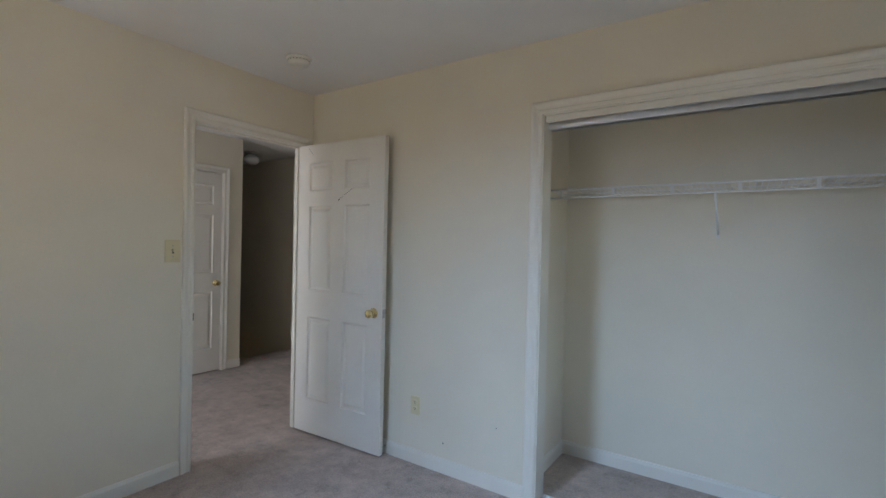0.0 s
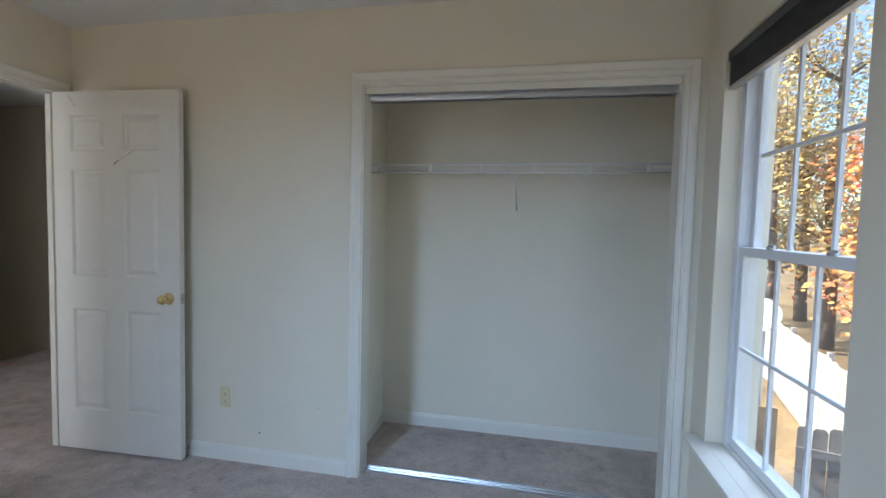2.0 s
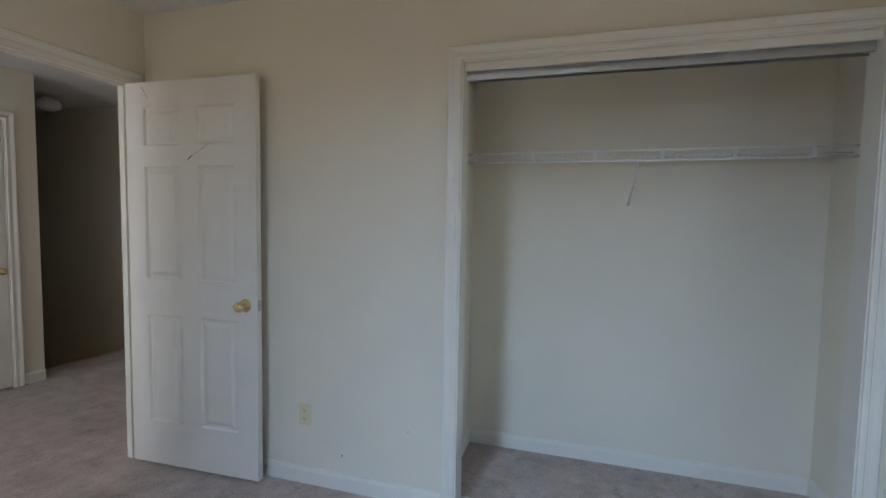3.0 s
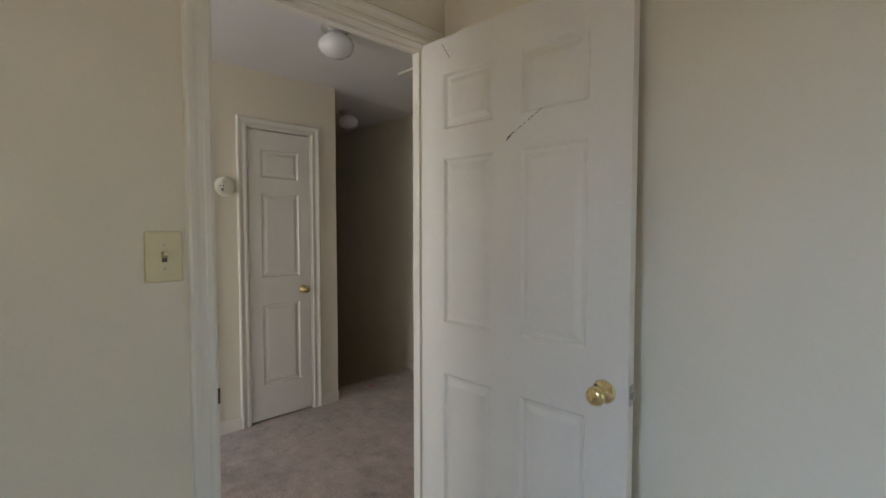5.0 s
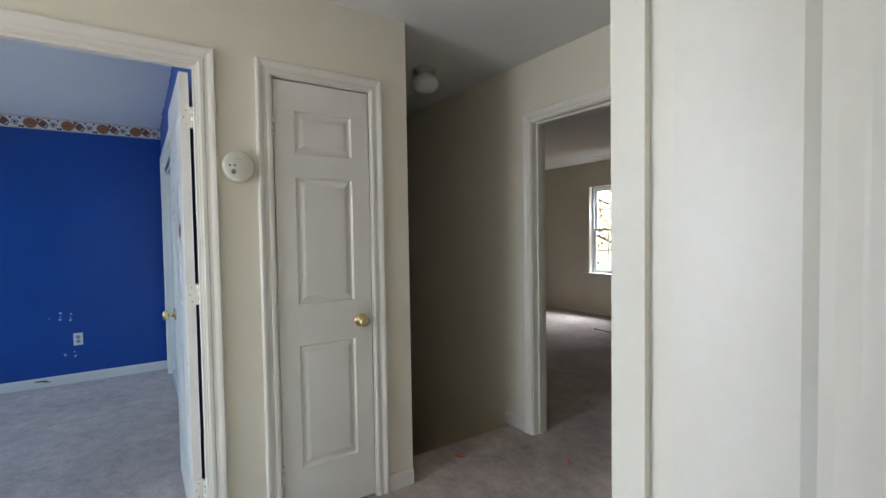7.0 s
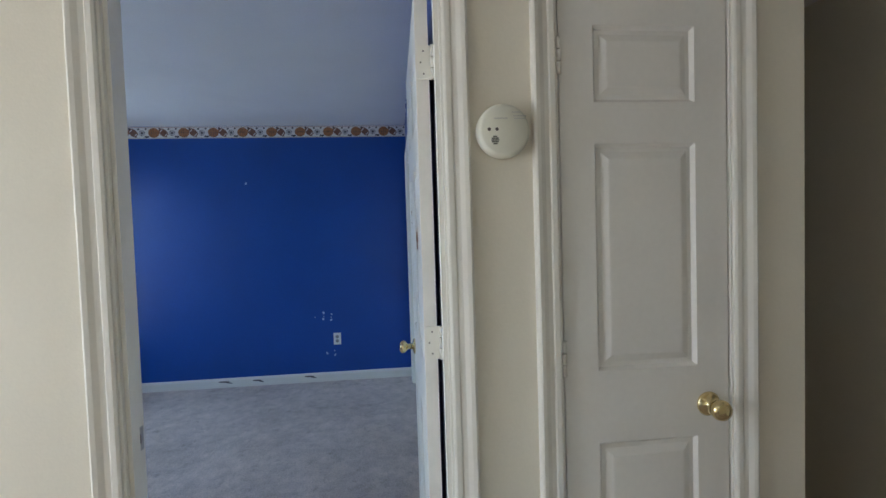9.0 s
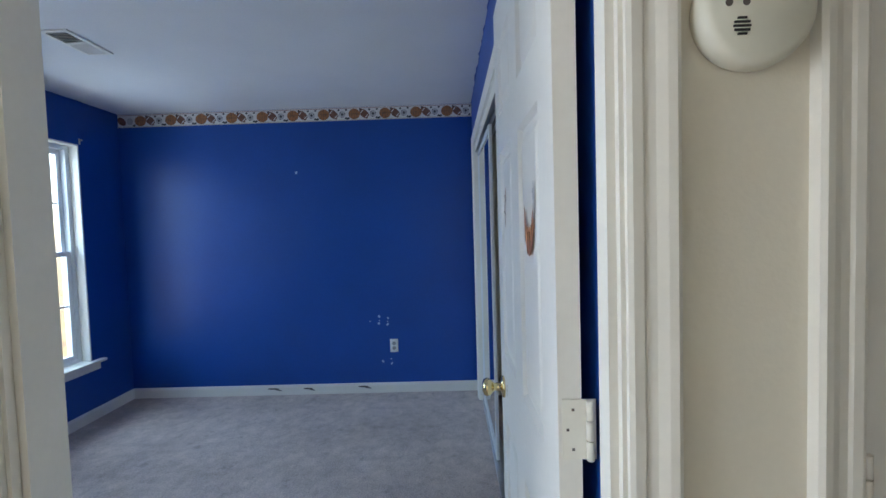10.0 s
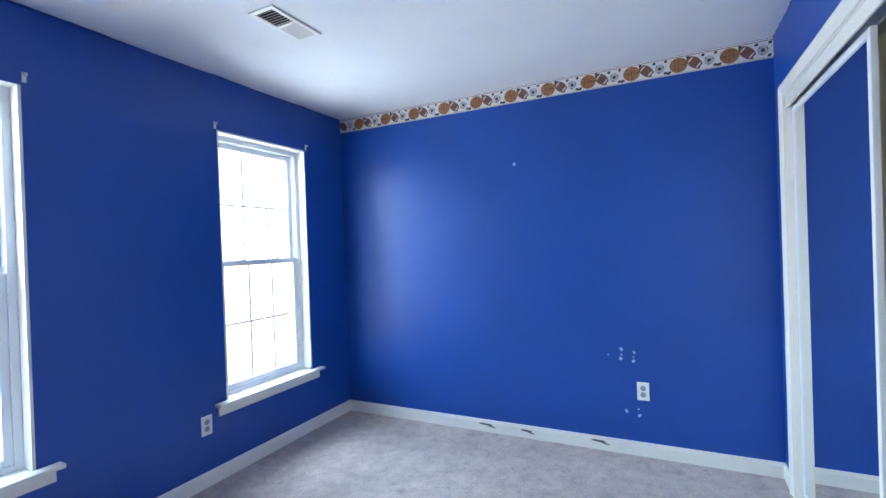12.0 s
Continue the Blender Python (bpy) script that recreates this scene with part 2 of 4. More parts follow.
# ---- large structure ----
def wall_with_holes(axis, p0, p1, a0, a1, holes, z0=0.0, z1=H):
    """Boxes of a wall along an axis, thickness p0..p1, from a0 to a1, with (start, end, sill, head) holes."""
    rows, a = [], a0
    def put(u0, u1, w0, w1):
        if u1 - u0 > 1e-4 and w1 - w0 > 1e-4:
            rows.append((u0, u1, p0, p1, w0, w1) if axis == "x" else (p0, p1, u0, u1, w0, w1))
    for h0, h1, s, e in sorted(holes):
        put(a, h0, z0, z1)
        put(h0, h1, z0, s)
        put(h0, h1, e, z1)
        a = h1
    put(a, a1, z0, z1)
    return rows


# bedroom with the cream walls
WA = (3.545, 4.405, 0.45, 2.09)
structure("wall_closet_side", wall_with_holes("x", 4.568, 4.68, -0.352, 3.05, [(1.429, 2.964, 0, RO)]), CREAM, "cream painted wall with a wide closet opening", "wall")
structure("wall_window_side", wall_with_holes("y", 3.05, 3.25, 1.32, 4.70, [WA]), CREAM, "cream painted wall with a sash window", "wall")
structure("wall_behind", wall_with_holes("x", 1.16, 1.32, -0.438, 3.25, [(0.55, 1.40, 0.45, 2.09)]), CREAM, "cream painted outer wall with a window", "wall")
structure("wall_door_side", wall_with_holes("y", -0.438, -0.352, 1.32, 6.115, [(3.692, 4.496, 0, RO)]), CREAM, "cream painted wall with a doorway to the hall", "wall")
structure("wall_closet_inside", [(1.25, 3.25, 5.265, 5.40, 0, H), (1.25, 1.342, 4.68, 5.265, 0, H), (3.115, 3.25, 4.70, 5.265, 0, H)], CREAM, "cream painted inside walls of the closet", "wall")
# hall and stairwell
structure("wall_hall_west", wall_with_holes("y", -2.26, -2.20, 1.32, 5.18, [(3.414, 4.221, 0, RO), (4.482, 4.982, 0, RO)]), CREAM, "cream hall wall with a bedroom doorway and a linen closet door", "wall")
structure("wall_hall_north", wall_with_holes("x", 6.115, 6.235, -2.5, -0.352, [(-2.246, -1.455, 0, RO), (-1.209, -0.59, 0, RO)]), CREAM, "cream hall wall with a doorway and a louvred door", "wall")
# unseen end wall, assumed so that a window can light the hall
structure("wall_hall_south", wall_with_holes("x", 1.16, 1.32, -2.26, -0.438, [(-1.85, -0.85, 0.45, 2.10)]), CREAM, "unseen cream outer wall, added with a window to light the hall", "wall")
# last box: unseen, added under the hall floor to keep daylight out
structure("wall_stair", [(-5.64, -2.26, 5.08, 5.18, -2.7, H), (-5.64, -2.5, 6.115, 6.235, -2.7, H), (-5.74, -5.64, 5.08, 6.22, -2.7, H), (-2.26, -2.20, 5.08, 5.18, -2.7, -0.12), (-2.2, -2.1, 5.08, 6.22, -2.7, -0.12)], CREAM, "cream walls of the stairwell going down", "wall")
structure("wall_utility_closet", [(-1.25, -0.352, 6.95, 7.0, 0, H), (-1.30, -1.25, 6.22, 7.0, 0, H), (-0.5, -0.352, 6.22, 6.95, 0, H)], CREAM, "plain walls of the closet behind the louvred door", "wall")
structure("wall_linen_inside", [(-2.75, -2.70, 4.45, 5.08, 0, H)], CREAM, "plain back of the linen closet", "wall")
# blue bedroom
WB1, WB2 = (-5.087, -4.337, 0.45, 2.11), (-3.398, -2.648, 0.45, 2.10)
structure("wall_blue_far", [(-5.64, -5.522, 1.05, 4.21, 0, H)], BLUE, "glossy royal blue painted bedroom wall", "wall")
structure("wall_blue_windows", wall_with_holes("x", 1.05, 1.214, -5.522, -2.26, [WB1, WB2]), BLUE, "royal blue wall with two sash windows", "wall")
structure("wall_blue_closet", wall_with_holes("x", 4.21, 4.335, -5.64, -2.285, [(-5.303, -3.387, 0, RO)]), BLUE, "royal blue wall with a mirrored closet", "wall")
structure("wall_blue_door", wall_with_holes("y", -2.285, -2.26, 1.214, 4.335, [(3.414, 4.221, 0, RO)]), BLUE, "royal blue wall with the bedroom doorway", "wall")
structure("wall_blue_closet_inside", [(-5.64, -3.15, 4.95, 5.08, 0, H), (-5.64, -5.40, 4.335, 4.95, 0, H), (-3.25, -3.15, 4.335, 4.95, 0, H)], CREAM, "plain cream inside of the closet", "wall")
# far bedroom seen through its doorway
WM = (-4.96, -4.12, 0.64, 2.06)
structure("wall_far_room", wall_with_holes("x", 10.1, 10.26, -6.2, 0.4, [WM]), CREAM, "beige bedroom wall with a sash window", "wall")
structure("wall_far_room_sides", [(-6.3, -6.2, 6.1, 10.26, 0, H), (0.3, 0.4, 7.0, 10.1, 0, H), (-0.352, 0.4, 6.9, 7.0, 0, H), (-6.2, -2.5, 6.22, 6.26, 0, H)], CREAM, "beige walls of the far bedroom", "wall")

floor = structure("floor", [(-0.438, 3.25, 1.16, 5.40, -0.12, 0), (-2.45, -0.438, 1.0, 6.22, -0.12, 0), (-5.74, -2.45, 1.0, 5.08, -0.12, 0), (-6.3, 0.4, 6.22, 10.26, -0.12, 0)], CARPET, "worn beige cut-pile carpet with faint stains", "carpet")
structure("ceiling", [(-5.74, 3.25, 1.0, 6.22, H, H + 0.12), (-6.3, 0.4, 6.22, 10.26, H, H + 0.12)], CEIL, "white flat painted ceiling", "ceiling")
structure("floor_downstairs", [(-5.74, -2.2, 5.08, 6.22, -2.75, -2.6)], CARPET, "dim carpet at the foot of the stairs", "carpet")

# carpeted stair
stair = thing("staircase", pose(-2.45, 5.18, 0), "beige carpeted stairs leading down from the hall", "stairs", kind="structure")
for i in range(13):
    part("stair_step", B(-0.25 * (i + 1), -0.25 * i + 0.02, 0.0, 0.92, -0.2 * (i + 1) - 0.1, -0.2 * (i + 1), bevel=0.012), CARPET, stair)

# ---- trim ----
CASE = [(0.0, 0.0), (0.0, 0.009), (0.006, 0.012), (0.018, 0.012), (0.022, 0.009), (0.034, 0.011), (0.046, 0.017), (0.056, 0.019), (0.062, 0.015), (0.064, 0.0)]


def casing(name, m, width, head, label, sides=3):
    """Moulded door casing round an opening of that width; local x from 0 to width on the wall's face."""
    e = 0.006
    path = [(-e, 0.0), (-e, head + e), (width + e, head + e), (width + e, 0.0)]
    ob = mesh_ob(name, sweep(bmesh.new(), path, CASE), TRIM)
    ob.matrix_world = m
    return tagged(ob, label, "door casing", kind="structure")


def jamb(name, m, width, head, depth, label, stop=None):
    """Jamb lining: local x 0..width clear, local y 0..depth into the wall."""
    rows = [(-0.018, 0, -0.001, depth + 0.001, 0, head + 0.018), (width, width + 0.018, -0.001, depth + 0.001, 0, head + 0.018), (0, width, -0.001, depth + 0.001, head, head + 0.018)]
    if stop is not None:
        rows += [(0, 0.011, stop, stop + 0.034, 0, head - 0.011), (width - 0.011, width, stop, stop + 0.034, 0, head - 0.011), (0, width, stop, stop + 0.034, head - 0.011, head)]
    ob = mesh_ob(name, boxes(rows), TRIM)
    ob.matrix_world = m
    return tagged(ob, label, "door frame", kind="structure")


HD = 2.047
# bedroom door to the hall: clear from y 3.710 to 4.487
jamb("trim_bedroom_jamb", pose(-0.352, 3.710, 0, 0, 0, 90), 0.768, HD, 0.086, "white painted door jamb with stop", stop=0.038)
casing("trim_bedroom_casing", pose(-0.352, 3.710, 0, 0, 0, 90), 0.768, HD, "white moulded door casing with faint wear")
casing("trim_bedroom_casing_hall", pose(-0.438, 4.478, 0, 0, 0, -90), 0.768, HD, "white moulded door casing in the hall")
# cream closet
jamb("trim_closet_jamb", pose(1.447, 4.568, 0), 1.499, HD, 0.112, "white closet jamb")
casing("trim_closet_casing", pose(1.447, 4.568, 0), 1.499, HD, "white moulded casing round the closet")
# blue bedroom doorway
jamb("trim_blue_jamb", pose(-2.20, 3.432, 0, 0, 0, 90), 0.771, HD, 0.085, "scuffed white door jamb", stop=0.012)
casing("trim_blue_casing", pose(-2.20, 3.432, 0, 0, 0, 90), 0.771, HD, "white moulded casing of the blue bedroom door")
casing("trim_blue_casing_inside", pose(-2.285, 4.203, 0, 0, 0, -90), 0.771, HD, "white moulded casing inside the blue bedroom")
# linen
jamb("trim_linen_jamb", pose(-2.20, 4.500, 0, 0, 0, 90), 0.464, HD, 0.06, "white linen closet jamb", stop=0.042)
casing("trim_linen_casing", pose(-2.20, 4.500, 0, 0, 0, 90), 0.464, HD, "white moulded casing of the linen closet")
# far bedroom and louvred door
jamb("trim_far_jamb", pose(-2.228, 6.115, 0), 0.755, HD, 0.12, "white door jamb", stop=0.045)
casing("trim_far_casing", pose(-2.228, 6.115, 0), 0.755, HD, "white moulded casing of the far bedroom door")
jamb("trim_louvre_jamb", pose(-1.191, 6.115, 0), 0.587, HD, 0.12, "white jamb of the louvred closet")
casing("trim_louvre_casing", pose(-1.191, 6.115, 0), 0.587, HD, "white moulded casing of the louvred closet")
# blue closet
jamb("trim_blue_closet_jamb", pose(-5.285, 4.21, 0), 1.88, HD, 0.125, "white closet jamb")
casing("trim_blue_closet_casing", pose(-5.285, 4.21, 0), 1.88, HD, "white moulded casing round the mirrored closet")

BASE = [(0.0, 0.0), (0.0, 0.012), (0.066, 0.012), (0.074, 0.009), (0.084, 0.006), (0.086, 0.0)]


def baseboard(name, m, length):
    bm = bmesh.new()
    a = [bm.verts.new((0, -d, h)) for h, d in BASE]
    b = [bm.verts.new((length, -d, h)) for h, d in BASE]
    k = len(BASE)
    for j in range(k):
        bm.faces.new((a[j], a[(j + 1) % k], b[(j + 1) % k], b[j]))
    bm.faces.new(a), bm.faces.new(b)
    ob = mesh_ob(name, bm, TRIM)
    ob.matrix_world = m
    return tagged(ob, "low white painted wooden baseboard", "baseboard", kind="structure")


for _m, _l in (
        (pose(-0.352, 4.568, 0), 1.727), (pose(-0.352, 1.32, 0, 0, 0, 90), 2.318), (pose(3.05, 4.568, 0, 0, 0, -90), 3.28), (pose(3.05, 1.32, 0, 0, 0, 180), 3.48),
        (pose(1.354, 5.265, 0), 1.749), (pose(1.342, 4.68, 0, 0, 0, 90), 0.585), (pose(3.115, 5.265, 0, 0, 0, -90), 0.585),
        (pose(-2.20, 1.32, 0, 0, 0, 90), 2.04), (pose(-2.20, 4.275, 0, 0, 0, 90), 0.155), (pose(-2.20, 5.034, 0, 0, 0, 90), 0.146),
        (pose(-2.50, 6.115, 0), 0.20), (pose(-1.40, 6.115, 0), 0.137), (pose(-0.438, 6.10, 0, 0, 0, -90), 1.54), (pose(-0.438, 3.638, 0, 0, 0, -90), 2.318),
        (pose(-5.522, 1.214, 0, 0, 0, 90), 2.996), (pose(-2.285, 1.214, 0, 0, 0, 180), 3.237), (pose(-5.522, 4.21, 0), 0.167), (pose(-3.335, 4.21, 0), 1.05), (pose(-2.285, 3.34, 0, 0, 0, -90), 2.12),
        (pose(-5.40, 4.95, 0), 2.15), (pose(-5.40, 4.335, 0, 0, 0, 90), 0.615), (pose(-3.25, 4.95, 0, 0, 0, -90), 0.615), (pose(-6.2, 10.1, 0), 6.5)):
    baseboard("baseboard", _m, _l)


# ---- windows ----
def window(name, m, w, h, liner, label, glow=0.0):
    """Double-hung sash window, six panes a sash. Local x 0..w, y into the wall, z 0..h from the opening's sill."""
    win = thing(name, m, label, "window", kind="structure")
    part("window_liner", boxes([(-0.001, 0.012, 0.001, 0.07, 0, h), (w - 0.012, w + 0.001, 0.001, 0.07, 0, h), (0.012, w - 0.012, 0.001, 0.07, h - 0.012, h + 0.001)]), liner, win)
    fr = bmesh.new()
    for r in ((0.0, 0.045), (w - 0.045, w)):
        box(fr, r[0], r[1], 0.07, 0.15, 0, h, bevel=0.003)
    box(fr, 0.045, w - 0.045, 0.07, 0.15, h - 0.045, h, bevel=0.003)
    box(fr, 0.045, w - 0.045, 0.07, 0.15, 0, 0.035, bevel=0.003)
    part("window_frame", fr, VINYL, win)
    mid = h * 0.505
    for nm, z0, z1, y0 in (("lower_sash", 0.035, mid + 0.018, 0.078), ("upper_sash", mid - 0.018, h - 0.045, 0.112)):
        s = bmesh.new()
        a, b, st, y1 = 0.045, w - 0.045, 0.034, y0 + 0.03
        box(s, a, a + st, y0, y1, z0, z1, bevel=0.003)
        box(s, b - st, b, y0, y1, z0, z1, bevel=0.003)
        box(s, a + st, b - st, y0, y1, z0, z0 + 0.036, bevel=0.003)
        box(s, a + st, b - st, y0, y1, z1 - 0.036, z1, bevel=0.003)
        sash = part(nm, s, VINYL, win)
        g = part("pane", B(a + st - 0.004, b - st + 0.004, y0 + 0.013, y0 + 0.017, z0 + 0.03, z1 - 0.03), GLASS, sash, "clear window glass")
        g.visible_shadow = False
        for k in (1, 2):
            x = a + st + (b - a - 2 * st) * k / 3
            part("muntin", B(x - 0.007, x + 0.007, y0 + 0.009, y0 + 0.021, z0 + 0.034, z1 - 0.034), VINYL, sash)
        zz = (z0 + z1) / 2
        part("muntin", B(a + st, b - st, y0 + 0.0095, y0 + 0.0205, zz - 0.007, zz + 0.007), VINYL, sash)
    for x in (w * 0.3, w * 0.7):
        k = bmesh.new()
        lathe(k, [(0.014, 0), (0.014, 0.008), (0.009, 0.012)], 14, Matrix.Translation((x, 0.092, mid + 0.018)))
        box(k, x - 0.004, x + 0.03, 0.086, 0.096, mid + 0.026, mid + 0.034, bevel=0.002)
        part("sash_lock", k, STEEL, win, "small metal sash lock")
    return win


def stool(name, m, w, label, horn=0.06, nose=0.055):
    """Window stool and apron; local x 0..w of the opening, top at z = 0.02."""
    ob = thing(name, m, label, "window sill", kind="structure")
    s = bmesh.new()
    box(s, -horn, w + horn, -nose, -0.001, 0.0, 0.02, bevel=0.004)
    box(s, 0.002, w - 0.002, -0.001, 0.072, 0.0, 0.02)
    part("sill_board", s, TRIM, ob)
    part("apron", B(-horn + 0.02, w + horn - 0.02, -0.014, -0.001, -0.06, -0.0005, bevel=0.003), TRIM, ob)
    return ob


window("window_1", pose(3.05, WA[1], 0.45, 0, 0, -90), WA[1] - WA[0], WA[3] - WA[2], CREAM, "white double-hung window with six-pane sashes beside the closet")
stool("window_1_sill", pose(3.05, WA[1], 0.45, 0, 0, -90), WA[1] - WA[0], "white painted window sill board with apron", nose=0.07)
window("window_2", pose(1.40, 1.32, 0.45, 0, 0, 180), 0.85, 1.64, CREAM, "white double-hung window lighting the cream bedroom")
for _nm, _w in (("window_3", WB1), ("window_4", WB2)):
    window(_nm, pose(_w[1], 1.214, 0.45, 0, 0, 180), 0.75, 1.66, TRIM, "white double-hung window glaring with daylight in the blue wall")
    stool(_nm + "_sill", pose(_w[1], 1.214, 0.44, 0, 0, 180), 0.75, "white painted window sill board with apron", horn=0.085)
# unseen window, added as the way in for the hall's fill light
window("hall_fill_window", pose(-0.85, 1.32, 0.45, 0, 0, 180), 1.0, 1.65, TRIM, "unseen white double-hung window added at the hall's end for light")
window("window_5", pose(WM[0], 10.1, WM[2]), WM[1] - WM[0], WM[3] - WM[2], TRIM, "white double-hung window in the far bedroom")
stool("window_5_sill", pose(WM[0], 10.1, WM[2]), WM[1] - WM[0], "white window sill board in the far bedroom")

# raised mini blind on the cream bedroom's window
blind = thing("window_blind", pose(3.052, WA[1] + 0.0, 1.925, 0, 0, -90), "dark grey mini blind drawn up in a stack", "blind")
_w = WA[1] - WA[0]
part("headrail", B(0.014, _w - 0.014, 0.006, 0.046, 0.112, 0.150, bevel=0.003), GRAPHITE, blind)
for i in range(12):
    part("slat", B(0.016, _w - 0.016, 0.012 + 0.002 * (i % 2), 0.038 + 0.002 * (i % 3), 0.018 + 0.008 * i, 0.0212 + 0.008 * i), GRAPHITE, blind)
part("bottom_rail", B(0.016, _w - 0.016, 0.012, 0.040, 0.0, 0.014, bevel=0.003), STEEL, blind)


# ---- doors ----
def raised(bm, x0, x1, z0, z1, y, out):
    """Sunk moulding and raised field of one panel; out is the side (-1 front, 1 back)."""
    rings = [(0.0, 0.0), (0.009, 0.010), (0.020, 0.010), (0.038, 0.003), (0.042, 0.0025)]
    rows = [[bm.verts.new((x, y - out * d, z)) for x, z in ((x0 + o, z0 + o), (x1 - o, z0 + o), (x1 - o, z1 - o), (x0 + o, z1 - o))] for o, d in rings]
    for a, b in zip(rows, rows[1:]):
        for k in range(4):
            bm.faces.new((a[k], a[(k + 1) % 4], b[(k + 1) % 4], b[k]))
    bm.faces.new(rows[-1])


def panel_door(name, m, w, cols, label, knob_x, both=True, knob_z=0.915, z0=0.015, h=2.025, hinges="", hinge_mat=None):
    """Moulded panel door: local x from the hinge, front face at y = 0 towards -y, thickness 35 mm."""
    d = thing(name, m, label, "door")
    T = 0.035
    bands = ((0.25, 0.83), (1.02, 1.61), (1.715, 1.91))
    bm = bmesh.new()
    xs = [0.0] + [v for c in cols for v in c] + [w]
    # stiles full height, rails between
    st = [(xs[i], xs[i + 1]) for i in range(0, len(xs), 2)]
    for a, b in st:
        box(bm, a, b, 0, T, z0, z0 + h)
    zs = [z0] + [v for b_ in bands for v in b_] + [z0 + h]
    for c in cols:
        for i in range(0, len(zs), 2):
            box(bm, c[0], c[1], 0, T, zs[i], zs[i + 1])
    leaf = part("door_leaf", bm, DOORP, d)
    for c in cols:
        for b_ in bands:
            p = bmesh.new()
            raised(p, c[0], c[1], b_[0], b_[1], 0.0, -1)
            raised(p, c[0], c[1], b_[0], b_[1], T, 1)
            me = bpy.data.meshes.new("panel")
            p.to_mesh(me)
            p.free()
            me.materials.append(DOORP)
            o = new("panel", me)
            o.parent = leaf
    for side in ((-1, 1) if both else (-1,)):
        y = 0.0 if side < 0 else T
        k = bmesh.new()
        mm = Matrix.Translation((knob_x, y, knob_z)) @ pose(0, 0, 0, 90 if side < 0 else -90)
        lathe(k, [(0.0, -0.001), (0.031, -0.001), (0.033, 0.003), (0.028, 0.008), (0.013, 0.011), (0.011, 0.03), (0.017, 0.036), (0.0255, 0.044), (0.027, 0.052), (0.024, 0.061), (0.014, 0.066), (0.0, 0.067)], 32, mm)
        part("door_knob", k, BRASS, d, "round polished brass knob")
    part("latch_plate", boxes([(w - 0.001, w + 0.0015, 0.006, 0.029, knob_z - 0.028, knob_z + 0.028), (w, w + 0.009, 0.011, 0.023, knob_z - 0.009, knob_z + 0.009)]), STEEL, d, "steel latch plate")
    if hinges:
        for hz in (0.24, 1.06, 1.83):
            k = bmesh.new()
            y = -0.007 if hinges == "front" else T + 0.005
            for j in range(3):
                rod(k, (-0.003, y, hz - 0.045 + 0.0305 * j), (-0.003, y, hz - 0.016 + 0.0305 * j), 0.0062, 10)
            if hinges == "front":
                box(k, -0.002, 0.006, -0.007, 0.0015, hz - 0.044, hz + 0.044)
            else:
                box(k, -0.0025, -0.0005, 0.004, T + 0.004, hz - 0.044, hz + 0.044)
                for sz in (-0.03, 0.0, 0.03):
                    box(k, -0.0032, -0.002, 0.015 + 0.008 * (sz == 0), 0.019 + 0.008 * (sz == 0), hz + sz - 0.002, hz + sz + 0.002)
            part("hinge", k, hinge_mat or TRIM, d, "painted butt hinge")
    return d


SIX = ((0.11, 0.333), (0.442, 0.665))
dA = panel_door("bedroom_door", pose(-0.345, 4.447, 0, 0, 0, 1.9), 0.785, SIX, "white six-panel door standing open against the wall, pencil scratch on it", 0.72, hinges="back")

# pencil scratch across the lock rail, broken where it skipped
sc = bmesh.new()
rod(sc, (0.386, -0.0002, 1.640), (0.404, -0.0002, 1.655), 0.0019, 6)
rod(sc, (0.390, -0.0002, 1.648), (0.412, -0.0002, 1.662), 0.0012, 6)
rs = random.Random(3)
for k in range(8):
    f0, f1 = k / 8 + rs.uniform(0, 0.03), (k + 1) / 8 - rs.uniform(0.0, 0.03)
    rod(sc, (0.408 + 0.110 * f0, -0.0002, 1.658 + 0.062 * f0), (0.408 + 0.110 * f1, -0.0002, 1.658 + 0.062 * f1), rs.uniform(0.0006, 0.0012), 5)
part("scratch", sc, MARK, dA, "dark pencil scratch")
sc = bmesh.new()
rod(sc, (0.10, -0.0004, 2.02), (0.14, -0.0004, 1.96), 0.0008, 6)
part("scratch", sc, MARK, dA, "thin grey scratch")

dB = panel_door("blue_bedroom_door", pose(-2.33, 4.2, 0, 0, 0, 180), 0.756, SIX, "white six-panel door with torn ball stickers, standing open", 0.695, hinges="")
dB.matrix_world = pose(-2.312, 4.185, 0, 0, 0, 180.1)

for hz in (0.24, 1.095, 1.85):
    k = bmesh.new()
    box(k, -0.004, -0.0005, -0.020, 0.030, hz - 0.045, hz + 0.045)
    for j in range(3):
        rod(k, (-0.008, -0.010, hz - 0.045 + 0.0305 * j), (-0.008, -0.010, hz - 0.016 + 0.0305 * j), 0.0058, 10)
    hb = part("hinge", k, TRIM, dB, "painted butt hinge")
    part("screws", boxes([(-0.0048, -0.0035, 0.012 + 0.008 * (s_ == 0), 0.016 + 0.008 * (s_ == 0), hz + s_ - 0.002, hz + s_ + 0.002) for s_ in (-0.03, 0, 0.03)]), MARK, hb)

dL = panel_door("linen_closet_door", pose(-2.205, 4.5045, 0, 0, 0, 90), 0.4545, ((0.09, 0.366),), "narrow white three-panel linen closet door, closed", 0.395, both=False, hinges="front")

